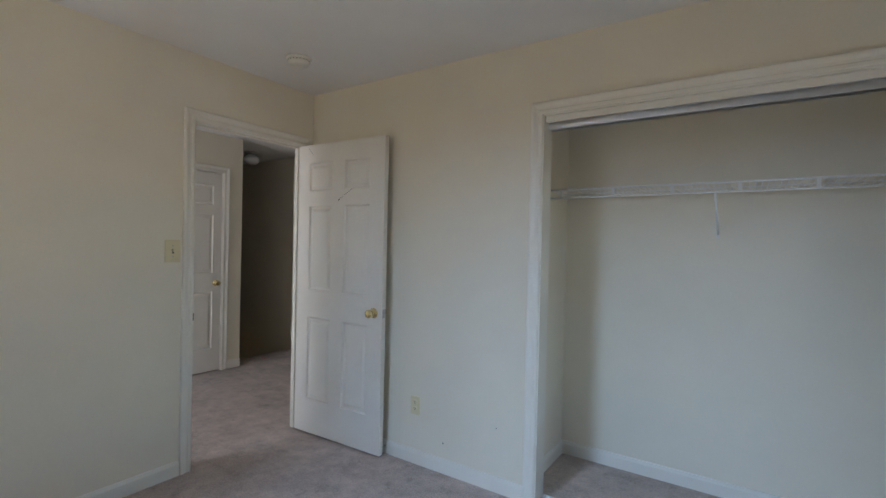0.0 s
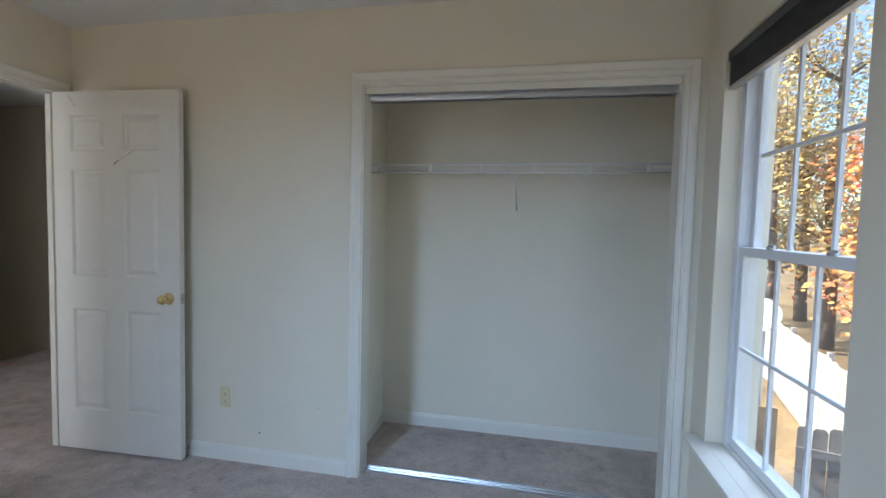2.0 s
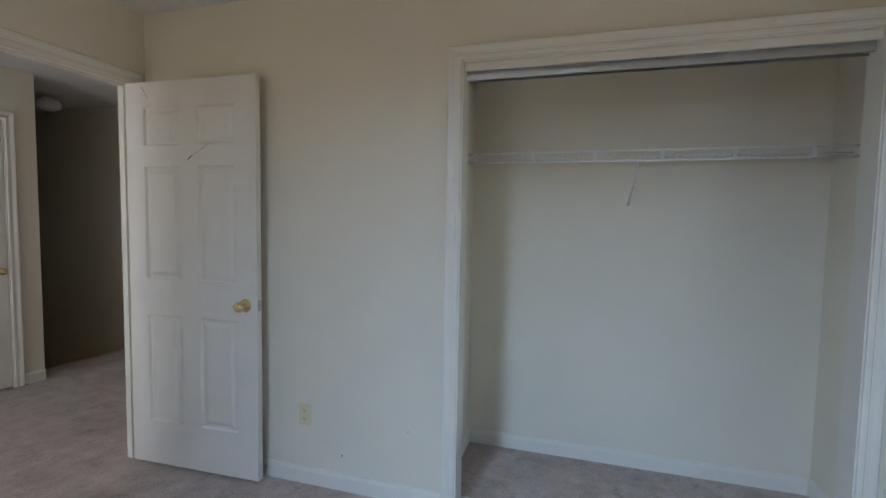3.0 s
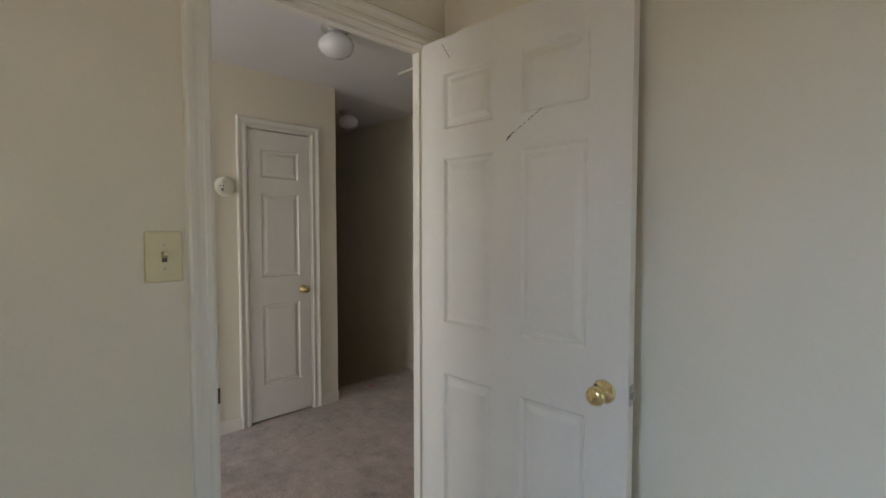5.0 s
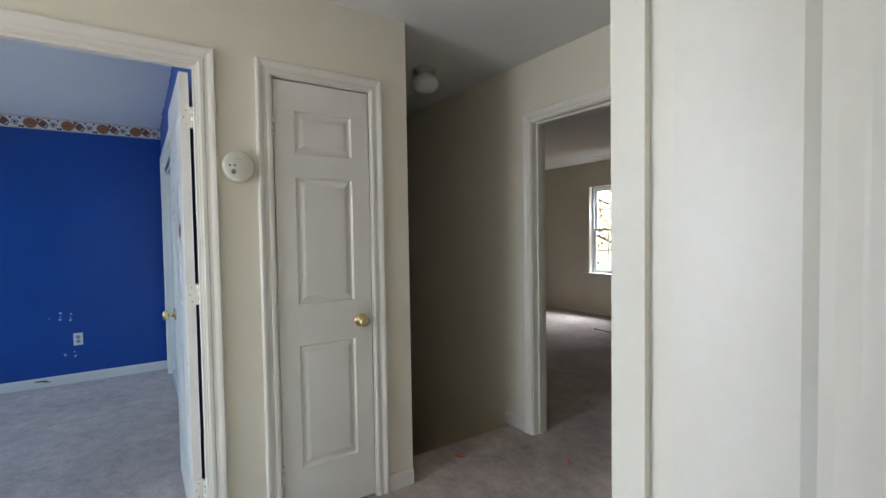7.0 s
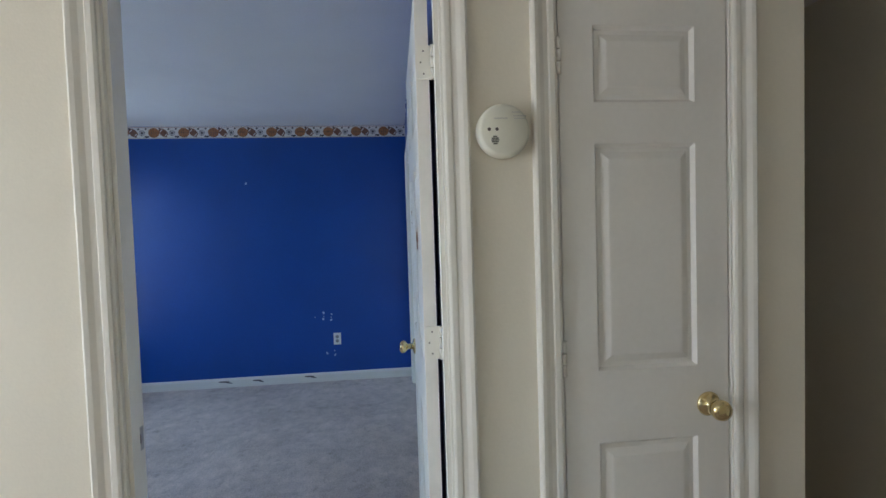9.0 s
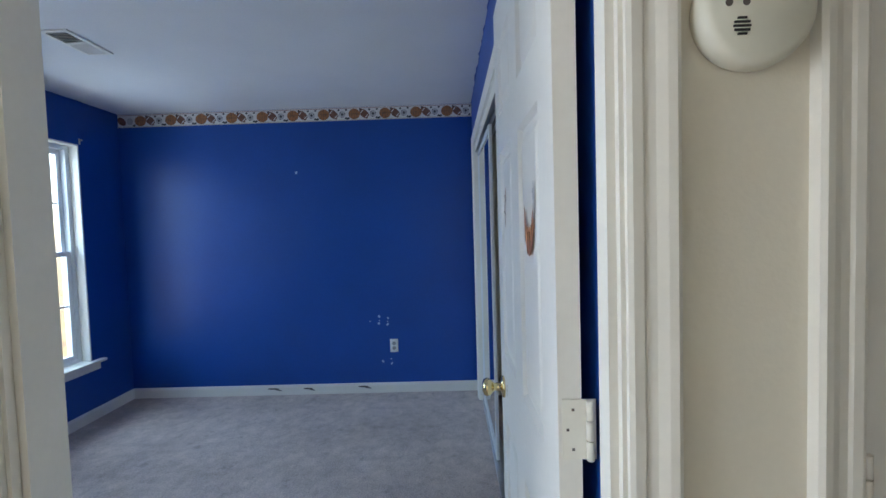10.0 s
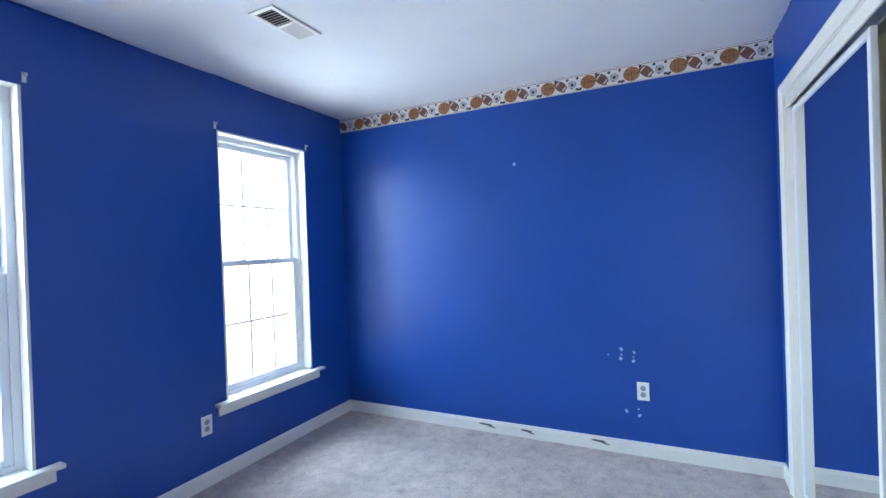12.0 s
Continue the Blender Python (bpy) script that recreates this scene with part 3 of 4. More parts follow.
# louvred closet door
lv = thing("louvred_door", pose(-1.188, 6.12, 0), "white louvred closet door, closed, with a brass knob", "door")
W = 0.58
part("door_frame", boxes([(0, 0.062, 0, 0.03, 0.015, 2.04), (W - 0.062, W, 0, 0.03, 0.015, 2.04), (0.062, W - 0.062, 0, 0.03, 0.015, 0.2), (0.062, W - 0.062, 0, 0.03, 0.855, 0.965), (0.062, W - 0.062, 0, 0.03, 1.965, 2.04)]), DOORP, lv)
sl = bmesh.new()
box(sl, 0.06, W - 0.06, -0.0195, 0.0195, -0.003, 0.003)
bmesh.ops.transform(sl, matrix=pose(0, 0.015, 0, 42), verts=sl.verts[:])
first = part("louvre_slat", sl, DOORP, lv)
first.location = (0, 0, 0.215)
for z0_, n_ in ((0.215, 24), (0.98, 37)):
    for i in range(n_):
        if z0_ == 0.215 and i == 0:
            continue
        o = first.copy()
        scene.collection.objects.link(o)
        o.parent = lv
        o.location = (0, 0, z0_ + 0.027 * i)
k = bmesh.new()
lathe(k, [(0.0, -0.001), (0.02, -0.001), (0.02, 0.004), (0.009, 0.008), (0.008, 0.02), (0.02, 0.03), (0.024, 0.038), (0.018, 0.05), (0, 0.053)], 28, Matrix.Translation((0.045, 0, 0.905)) @ pose(0, 0, 0, 90))
part("door_knob", k, BRASS, lv, "round brass knob")


# ---- closet fittings ----
def wire_shelf(name, m, length, depth, label, brackets):
    """Ventilated wire shelf with hanging lip: local x along, y towards the wall (0 = front), z = 0 at the deck."""
    s = thing(name, m, label, "shelf")
    deck = bmesh.new()
    for i in range(int(length / 0.0254)):
        rod(deck, (0.01 + i * 0.0254, 0.0, 0.0), (0.01 + i * 0.0254, depth, 0.0), 0.0016, 5)
    part("wire_deck", deck, WIREP, s)
    for nm, y, z, r in (("front_rail", -0.002, 0.001, 0.0052), ("lip_rail", -0.006, -0.045, 0.0052), ("back_rail", depth - 0.005, -0.003, 0.003), ("mid_rail", depth * 0.5, -0.004, 0.003)):
        part(nm, rod(bmesh.new(), (0, y, z), (length, y, z), r, 8), WIREP, s)
    n = 6
    for i in range(n):
        x = 0.085 + i * 0.2925
        if x < length:
            part("lip_upright", B(x - 0.008, x + 0.008, -0.009, -0.001, -0.046, 0.002, bevel=0.002), WIREP, s)
    for x in brackets:
        b = bmesh.new()
        rod(b, (x, 0.0, -0.045), (x, depth - 0.004, -0.24), 0.006, 8)
        box(b, x - 0.008, x + 0.008, depth - 0.006, depth, -0.265, -0.215, bevel=0.002)
        part("brace", b, WIREP, s, "slanted steel support brace")
    for x in (0.004, length - 0.004):
        part("end_clip", B(x - 0.004, x + 0.004, -0.012, 0.02, -0.03, 0.008, bevel=0.002), PLASTIC, s)
    return s


wire_shelf("closet_shelf", pose(1.344, 4.905, 1.695), 1.768, 0.357, "white coated wire shelf with a brace across the closet", [0.86])
wire_shelf("blue_closet_shelf", pose(-5.398, 4.635, 1.69), 2.146, 0.31, "white coated wire shelf in the mirrored closet", [0.7, 1.5])

trk = thing("closet_floor_track", pose(1.447, 4.63, 0.0), "aluminium sliding door floor track", "door track")
part("track", boxes([(0, 1.499, 0, 0.055, 0, 0.004), (0, 1.499, 0.0, 0.003, 0.004, 0.011), (0, 1.499, 0.026, 0.029, 0.004, 0.011), (0, 1.499, 0.052, 0.055, 0.004, 0.011)]), ALU, trk)
hdr = thing("closet_head_track", pose(1.447, 4.59, HD - 0.06), "white sliding door head track and fascia", "door track")
part("fascia", B(0, 1.499, 0, 0.012, 0.028, 0.06, bevel=0.002), TRIM, hdr)
part("track_top", B(0, 1.499, 0.014, 0.085, 0.05, 0.06), ALU, hdr)
for y_, z_ in ((0.040, -0.002), (0.078, -0.004)):
    part("track_rail", B(0, 1.499, y_, y_ + 0.003, z_, 0.05), ALU, hdr)

trk = thing("mirror_door_floor_track", pose(-5.285, 4.225, 0.0), "aluminium floor track of the mirrored doors", "door track")
part("track", boxes([(0, 1.88, 0, 0.07, 0, 0.004), (0, 1.88, 0.0, 0.003, 0.004, 0.011), (0, 1.88, 0.034, 0.037, 0.004, 0.011), (0, 1.88, 0.067, 0.07, 0.004, 0.011)]), ALU, trk)
hdr = thing("mirror_door_head_track", pose(-5.285, 4.214, HD - 0.055), "white head track of the mirrored doors", "door track")
part("fascia", B(0, 1.88, 0, 0.006, 0, 0.055), TRIM, hdr)
part("track", boxes([(0, 1.88, 0.008, 0.09, 0.047, 0.055), (0, 1.88, 0.048, 0.051, 0.0, 0.047), (0, 1.88, 0.087, 0.09, 0.0, 0.047)]), ALU, hdr)


def mirror_door(m, w, label):
    d = thing("mirrored_sliding_door", m, label, "sliding door")
    h = 1.975
    part("mirror_panel", B(0.01, w - 0.02, 0.006, 0.011, 0.02, h - 0.02), MIRROR, d, "mirror glass")
    f = bmesh.new()
    box(f, 0, 0.014, 0, 0.02, 0, h, bevel=0.003)
    box(f, w - 0.028, w, 0, 0.02, 0, h, bevel=0.003)
    box(f, 0.014, w - 0.028, 0, 0.02, 0, 0.03, bevel=0.002)
    box(f, 0.014, w - 0.028, 0, 0.02, h - 0.026, h, bevel=0.002)
    part("door_frame", f, VINYL, d, "white steel frame")
    return d


mirror_door(pose(-5.284, 4.237, 0.012), 0.985, "white framed mirrored closet door slid aside")

# ---- wall and ceiling fittings ----
def outlet(name, m, material, label, category="wall outlet"):
    o = thing(name, m, label, category)
    part("cover_plate", B(-0.035, 0.035, -0.006, 0, -0.057, 0.057, bevel=0.003), material, o)
    for z in (-0.02, 0.02):
        r = bmesh.new()
        lathe(r, [(0.0165, 0), (0.0165, 0.002), (0.0155, 0.0025)], 20, Matrix.Translation((0, -0.006, z)) @ pose(0, 0, 0, 90))
        rec = part("receptacle", r, GREYP if material is PLASTIC else material, o)
        part("slots", boxes([(-0.007, -0.005, -0.0089, -0.0082, z - 0.001, z + 0.007), (0.005, 0.007, -0.0089, -0.0082, z, z + 0.007), (-0.002, 0.002, -0.0089, -0.0082, z - 0.009, z - 0.005)]), DARK, rec, "dark socket slots")
    part("screw", lathe(bmesh.new(), [(0.003, 0), (0.003, 0.001)], 10, Matrix.Translation((0, -0.006, 0)) @ pose(0, 0, 0, 90)), STEEL, o)
    return o


outlet("wall_outlet", pose(0.65, 4.568, 0.36), IVORY, "ivory duplex outlet on the cream wall")
outlet("wall_outlet", pose(-5.522, 3.494, 0.405, 0, 0, 90), PLASTIC, "white duplex outlet on the blue wall")
outlet("wall_outlet", pose(-4.195, 1.214, 0.355, 0, 0, 180), PLASTIC, "white duplex outlet below the window in the blue wall")
outlet("wall_outlet", pose(-4.05, 10.1, 0.36), IVORY, "ivory duplex outlet in the far bedroom")

sw = thing("light_switch", pose(-0.352, 3.587, 1.29, 0, 0, 90), "ivory toggle light switch with two screws", "light switch")
plate = B(-0.042, 0.042, -0.007, 0, -0.064, 0.064, bevel=0.0045)
box(plate, -0.034, 0.034, -0.0082, -0.0065, -0.056, 0.056, bevel=0.001)
part("cover_plate", plate, IVORY, sw)
part("toggle_collar", B(-0.006, 0.006, -0.0092, -0.008, -0.013, 0.013), MARK, sw)
tg = bmesh.new()
box(tg, -0.0045, 0.0045, -0.016, 0, -0.006, 0.006, bevel=0.001)
bmesh.ops.transform(tg, matrix=Matrix.Translation((0, -0.006, 0.001)) @ pose(0, 0, 0, -25), verts=tg.verts[:])
part("toggle", tg, IVORY, sw)
for z in (-0.03, 0.03):
    scw = part("screw", lathe(bmesh.new(), [(0.0036, 0), (0.0036, 0.001)], 12, Matrix.Translation((0, -0.008, z)) @ pose(0, 0, 0, 90)), STEEL, sw)

# strike plates
for nm, m in (("strike_plate", pose(-0.37, 3.710, 0.905, 0, 0, 180)), ("strike_plate", pose(-2.262, 3.432, 0.905, 0, 0, 180))):
    o = thing(nm, m, "worn steel strike plate let into the jamb", "strike plate")
    part("plate", boxes([(-0.016, 0.016, -0.0018, 0, -0.029, -0.012), (-0.016, 0.016, -0.0018, 0, 0.012, 0.029), (-0.016, -0.007, -0.0018, 0, -0.012, 0.012), (0.007, 0.016, -0.0018, 0, -0.012, 0.012)]), STEEL, o)
    if m.translation.x > -1:
        part("strike_lip", B(-0.023, -0.0165, -0.002, 0.006, -0.021, 0.021, bevel=0.001), MARK, o, "dark worn lip of the plate")
    # no hole is cut: a thin black plate paints its shade
    part("latch_hole_shade", B(-0.007, 0.007, -0.0006, 0, -0.012, 0.012), DARK, o)

# gas alarm between the two hall doors
al = thing("gas_alarm", pose(-2.20, 4.352, 1.638, 0, 0, 90), "round off-white gas alarm mounted on the hall wall", "alarm")
part("body", lathe(bmesh.new(), [(0.064, 0), (0.066, 0.006), (0.066, 0.02), (0.063, 0.030), (0.055, 0.0345), (0, 0.036)], 44, pose(0, 0, 0, 90)), ALARMP, al)
FY = -0.0362
part("grille", boxes([(-0.024 - hw, -0.024 + hw, FY - 0.0006, FY + 0.002, -0.034 + 0.0044 * i, -0.0318 + 0.0044 * i) for i, hw in enumerate((0.005, 0.0085, 0.0095, 0.0085, 0.005))]), DARK, al, "dark sounder slots")
for x in (-0.038, -0.019):
    part("button", lathe(bmesh.new(), [(0.0042, 0), (0.0042, 0.001)], 12, Matrix.Translation((x, FY + 0.0015, 0.002)) @ pose(0, 0, 0, 90)), MARK, al)
part("printed_lines", boxes([(-0.026, 0.008, FY - 0.0004, FY + 0.001, 0.027, 0.029), (0.018, 0.040, FY + 0.0008, FY + 0.004, 0.042, 0.0435), (0.022, 0.054, FY + 0.0008, FY + 0.006, 0.033, 0.0345), (0.024, 0.052, FY + 0.0008, FY + 0.006, 0.027, 0.0285)]), STEEL, al, "faint printed lines")

sm = thing("smoke_detector", pose(0.115, 4.06, H), "round white smoke detector on the ceiling", "smoke detector")
part("base", lathe(bmesh.new(), [(0.072, 0), (0.072, -0.012), (0.066, -0.014)], 40), PLASTIC, sm)
part("cover", lathe(bmesh.new(), [(0.064, -0.013), (0.063, -0.026), (0.055, -0.038), (0.03, -0.043), (0, -0.044)], 40), PLASTIC, sm)
for i in range(10):
    a = 2 * math.pi * i / 10
    part("vent_slot", rod(bmesh.new(), (0.0635 * math.cos(a), 0.0635 * math.sin(a), -0.02), (0.0635 * math.cos(a + 0.45), 0.0635 * math.sin(a + 0.45), -0.02), 0.0015, 5), MARK, sm)


def mushroom(m, label):
    l = thing("ceiling_lamp", m, label, "ceiling lamp", "hall ceiling lamps")
    part("canopy", lathe(bmesh.new(), [(0.078, 0), (0.08, -0.006), (0.074, -0.016), (0.060, -0.022), (0.058, -0.034)], 36), STEEL, l, "polished metal canopy")
    part("globe", lathe(bmesh.new(), [(0.054, -0.030), (0.060, -0.042), (0.083, -0.058), (0.094, -0.082), (0.092, -0.106), (0.078, -0.130), (0.05, -0.147), (0.02, -0.153), (0, -0.154)], 40), OPAL, l, "unlit opal glass globe")
    return l


mushroom(pose(-1.26, 4.63, H), "unlit opal glass mushroom lamp on the hall ceiling")
mushroom(pose(-2.735, 5.63, H), "unlit opal glass lamp above the stairs")

ha = thing("attic_hatch", pose(-1.24, 5.475, H), "white framed attic hatch in the hall ceiling", "hatch")
part("panel", B(-0.28, 0.28, -0.12, 0.12, -0.006, 0, bevel=0.001), CEIL, ha)
hf = bmesh.new()
for r in ((-0.34, 0.34, -0.17, -0.11), (-0.34, 0.34, 0.11, 0.17), (-0.34, -0.28, -0.11, 0.11), (0.28, 0.34, -0.11, 0.11)):
    box(hf, *r, -0.016, 0, bevel=0.003)
part("frame", hf, TRIM, ha)


def vent(m, label, L=0.32, Wd=0.15):
    v = thing("ceiling_vent", m, label, "air vent")
    f = bmesh.new()
    for r in ((-L / 2, L / 2, -Wd / 2, -Wd / 2 + 0.022), (-L / 2, L / 2, Wd / 2 - 0.022, Wd / 2), (-L / 2, -L / 2 + 0.022, -Wd / 2 + 0.022, Wd / 2 - 0.022), (L / 2 - 0.022, L / 2, -Wd / 2 + 0.022, Wd / 2 - 0.022), (-0.008, 0.008, -Wd / 2 + 0.022, Wd / 2 - 0.022)):
        box(f, *r, -0.008, 0, bevel=0.002)
    part("frame", f, TRIM, v)
    # flat black sheet on the ceiling in place of a shaded hollow
    part("hollow_shade", B(-L / 2 + 0.02, L / 2 - 0.02, -Wd / 2 + 0.02, Wd / 2 - 0.02, -0.0015, 0), DARK, v, "black sheet painted as shade behind the slats")
    for sgn in (-1, 1):
        for i in range(7):
            x = sgn * (0.022 + i * 0.018)
            s_ = bmesh.new()
            box(s_, -0.007, 0.007, -Wd / 2 + 0.022, Wd / 2 - 0.022, -0.0006, 0.0006)
            bmesh.ops.transform(s_, matrix=Matrix.Translation((x, 0, -0.007)) @ pose(0, 0, 0, 0, 38 * sgn), verts=s_.verts[:])
            part("slat", s_, TRIM, v)
    return v


vent(pose(-4.085, 2.055, H), "white louvred ceiling air vent")
vent(pose(-4.45, 9.75, H), "white louvred ceiling air vent in the far bedroom")

# spring door stop on the baseboard
ds = thing("door_stop", pose(0.42, 4.556, 0.05), "small dark door stop on the baseboard", "door stop")
part("post", rod(bmesh.new(), (0, 0, 0), (0, -0.05, 0), 0.004, 10), STEEL, ds)
part("tip", rod(bmesh.new(), (0, -0.05, 0), (0, -0.062, 0), 0.008, 12), DARK, ds)

# ---- wallpaper border of printed balls on the blue room's far wall ----
bo = thing("wallpaper_border", pose(-5.522, 1.214, 2.328, 0, 0, 90), "wallpaper border printed with basketballs, footballs and soccer balls", "wallpaper border")
part("paper_strip", B(0.0, 2.996, -0.0008, 0, 0.0, 0.110), PAPER, bo)
part("printed_line", boxes([(0.0, 2.996, -0.0012, -0.0007, 0.099, 0.1025), (0.0, 2.996, -0.0012, -0.0007, 0.004, 0.006)]), LINE_R, bo)


def disc(bm, x, z, rx, rz, y, rot=0.0, n=22):
    c, s_ = math.cos(rot), math.sin(rot)
    front = [bm.verts.new((x + c * rx * math.cos(a) - s_ * rz * math.sin(a), y, z + s_ * rx * math.cos(a) + c * rz * math.sin(a))) for a in (2 * math.pi * k / n for k in range(n))]
    bm.faces.new(front)
    return bm


def motif(x):
    """One repeat of the printed border: basketball, football, soccer ball, baseball."""
    part("printed_basketball", disc(bmesh.new(), x, 0.052, 0.048, 0.044, -0.0016, n=26), BALL_O, bo)
    g = bmesh.new()
    box(g, x - 0.0012, x + 0.0012, -0.0019, -0.0017, 0.010, 0.094)
    box(g, x - 0.046, x + 0.046, -0.0019, -0.0017, 0.051, 0.0535)
    for sgn in (-1, 1):
        for k in range(6):
            a, b = (-0.036 + 0.012 * k), (-0.036 + 0.012 * (k + 1))
            xa, xb = (sgn * (0.018 + 8.0 * v * v) for v in (a, b))
            rod(g, (x + xa, -0.0017, 0.052 + a), (x + xb, -0.0017, 0.052 + b), 0.001, 4)
    part("printed_seams", g, BALL_K, bo)
    part("printed_football", disc(bmesh.new(), x + 0.084, 0.052, 0.050, 0.030, -0.0014, -0.75), BALL_B, bo)
    g = bmesh.new()
    for o in (-0.028, 0.028):
        disc(g, x + 0.084 + o * 0.73, 0.052 - o * 0.68, 0.004, 0.020, -0.0018, -0.75, 10)
    part("printed_stripes", g, PAPER, bo)
    part("printed_shadow", disc(bmesh.new(), x + 0.098, 0.030, 0.030, 0.010, -0.0012, -0.5), BALL_W, bo)
    part("printed_soccer_ball", disc(bmesh.new(), x + 0.158, 0.050, 0.027, 0.028, -0.0012), BALL_W, bo)
    g = bmesh.new()
    disc(g, x + 0.158, 0.050, 0.011, 0.011, -0.0017, 0, 6)
    for k in range(3):
        a = 2.0944 * k + 0.3
        disc(g, x + 0.158 + 0.022 * math.cos(a), 0.050 + 0.023 * math.sin(a), 0.0045, 0.005, -0.0017, a, 6)
    part("printed_patches", g, BALL_K, bo)
    part("printed_baseball", disc(bmesh.new(), x + 0.126, 0.020, 0.013, 0.013, -0.002), PAPER, bo)
    for dx, dz, w_ in ((0.128, 0.086, 0.010), (-0.052, 0.016, 0.014), (0.188, 0.018, 0.010), (0.192, 0.088, 0.009), (0.050, 0.090, 0.009)):
        part("printed_shadow", disc(bmesh.new(), x + dx, dz, w_, 0.008, -0.0015, 0.4, 12), BALL_K, bo)


for i in range(11):
    motif(0.195 + i * 0.2595)
part("printed_football", disc(bmesh.new(), 0.035, 0.052, 0.042, 0.028, -0.0014, -0.75), BALL_B, bo)
part("printed_soccer_ball", disc(bmesh.new(), 0.105, 0.050, 0.027, 0.028, -0.0012), BALL_W, bo)

# patched spots on the blue wall
pt = thing("wall_patches", pose(-5.522, 3.314, 0.0, 0, 0, 90), "pale spackled spots on the blue wall above the outlet", "paint marks")
rnd = random.Random(5)
for x, z, r in ((0.06, 0.66, 0.010), (0.055, 0.60, 0.009), (0.135, 0.645, 0.010), (0.13, 0.59, 0.009), (0.06, 0.625, 0.006), (0.13, 0.615, 0.006), (0.08, 0.27, 0.010), (0.155, 0.25, 0.010), (0.15, 0.29, 0.007), (-0.02, 0.62, 0.005), (-0.60, 1.905, 0.009)):
    g = bmesh.new()
    disc(g, x, z, r * rnd.uniform(0.7, 1.2), r * rnd.uniform(0.8, 1.5), -0.0012, rnd.uniform(-1, 1), 9)
    part("spackle_spot", g, SPACKLE, pt)
# chips on the blue room's baseboard
ch = thing("baseboard_chips", pose(-5.51, 2.12, 0.0, 0, 0, 90), "scuffed chips along the white baseboard", "scuffs")
for x, z, l in ((0.32, 0.055, 0.09), (0.62, 0.052, 0.07), (1.10, 0.058, 0.08)):
    g = bmesh.new()
    disc(g, x, z, l * 0.6, 0.007, -0.0012, -0.03, 12)
    disc(g, x + l * 0.5, z - 0.012, l * 0.35, 0.005, -0.0012, -0.15, 10)
    part("scuff", g, MARK, ch)

# torn stickers on the blue bedroom's door
def crescent(bm, cx, cz, r0, r1, a0, a1, y, n=18, sx=1.0, sz=1.0):
    """Crescent between an outer arc of radius r0 and an inner arc whose gap closes to the tips."""
    a_, b_ = [], []
    for i in range(n + 1):
        f = i / n
        a = radians(a0 + (a1 - a0) * f)
        w = (r0 - r1) * math.sin(math.pi * f) ** 0.55
        a_.append(bm.verts.new((cx + sx * r0 * math.cos(a), y, cz + sz * r0 * math.sin(a))))
        b_.append(bm.verts.new((cx + sx * (r0 - w - 0.0005) * math.cos(a), y, cz + sz * (r0 - w - 0.0005) * math.sin(a))))
    for i in range(n):
        bm.faces.new((a_[i], a_[i + 1], b_[i + 1], b_[i]))
    return bm


T_ = 0.0358
# lower half of a ball, its top torn out in a deep notch, with a thin rest of the rim
hs = bmesh.new()
SX, SZ = 0.212, 1.418
outer, inner = [], []
for k in range(25):
    f = k / 24
    a = radians(168 + 212 * f)
    w = 0.66 * math.sin(math.pi * f) ** 0.55 + 0.02
    ca, sa = math.cos(a), math.sin(a)
    outer.append(hs.verts.new((SX + 0.051 * ca, T_, SZ + 0.078 * sa)))
    inner.append(hs.verts.new((SX + 0.051 * ca * (1 - w) + 0.002 * math.sin(9 * f), T_, SZ + 0.078 * sa * (1 - w) + 0.003 * math.sin(23 * f))))
for k in range(24):
    hs.faces.new((outer[k], outer[k + 1], inner[k + 1], inner[k]))
stk = part("sticker", hs, DECAL, dB, "torn half of a basketball sticker")
seam_ = bmesh.new()
for a0, r0, r1 in ((205, 0.55, 0.98), (248, 0.42, 0.98), (292, 0.42, 0.98), (335, 0.55, 0.98)):
    a = radians(a0)
    b = radians(a0 + (270 - a0) * 0.25)
    rod(seam_, (SX + 0.051 * r0 * math.cos(a), T_ + 0.0002, SZ + 0.078 * r0 * math.sin(a)), (SX + 0.051 * r1 * math.cos(b), T_ + 0.0002, SZ + 0.078 * r1 * math.sin(b)), 0.0010, 5)
part("printed_seams", seam_, BALL_B, stk)
g = bmesh.new()
for x_, z_, rx_, rz_, t_ in ((0.163, 1.428, 0.006, 0.017, 0.2), (0.160, 1.452, 0.008, 0.010, 0.0), (0.157, 1.470, 0.005, 0.011, -0.3), (0.166, 1.463, 0.004, 0.006, 0.8)):
    disc(g, x_, z_, rx_, rz_, T_, t_, 9)
part("sticker_rest", g, BALL_W, dB, "grey torn sticker rest")
stk = part("sticker", crescent(bmesh.new(), 0.535, 1.437, 0.060, 0.040, -42, 78, T_, sx=0.72, sz=1.1), DECAL, dB, "torn strip of a ball sticker")
seam_ = bmesh.new()
for a0 in (-5, 38):
    a = radians(a0)
    rod(seam_, (0.535 + 0.72 * 0.042 * math.cos(a), T_ + 0.0002, 1.437 + 1.1 * 0.042 * math.sin(a)), (0.535 + 0.72 * 0.059 * math.cos(a + 0.12), T_ + 0.0002, 1.437 + 1.1 * 0.059 * math.sin(a + 0.12)), 0.001, 5)
part("printed_seams", seam_, BALL_B, stk)
g = bmesh.new()
for x_, z_, w_ in ((0.03, 0.8, 0.004), (0.62, 0.93, 0.003), (0.05, 0.62, 0.004)):
    disc(g, x_, z_, w_, 0.02, T_, 0.1, 8)
part("scuff", g, MARK, dB, "dark scuffs")

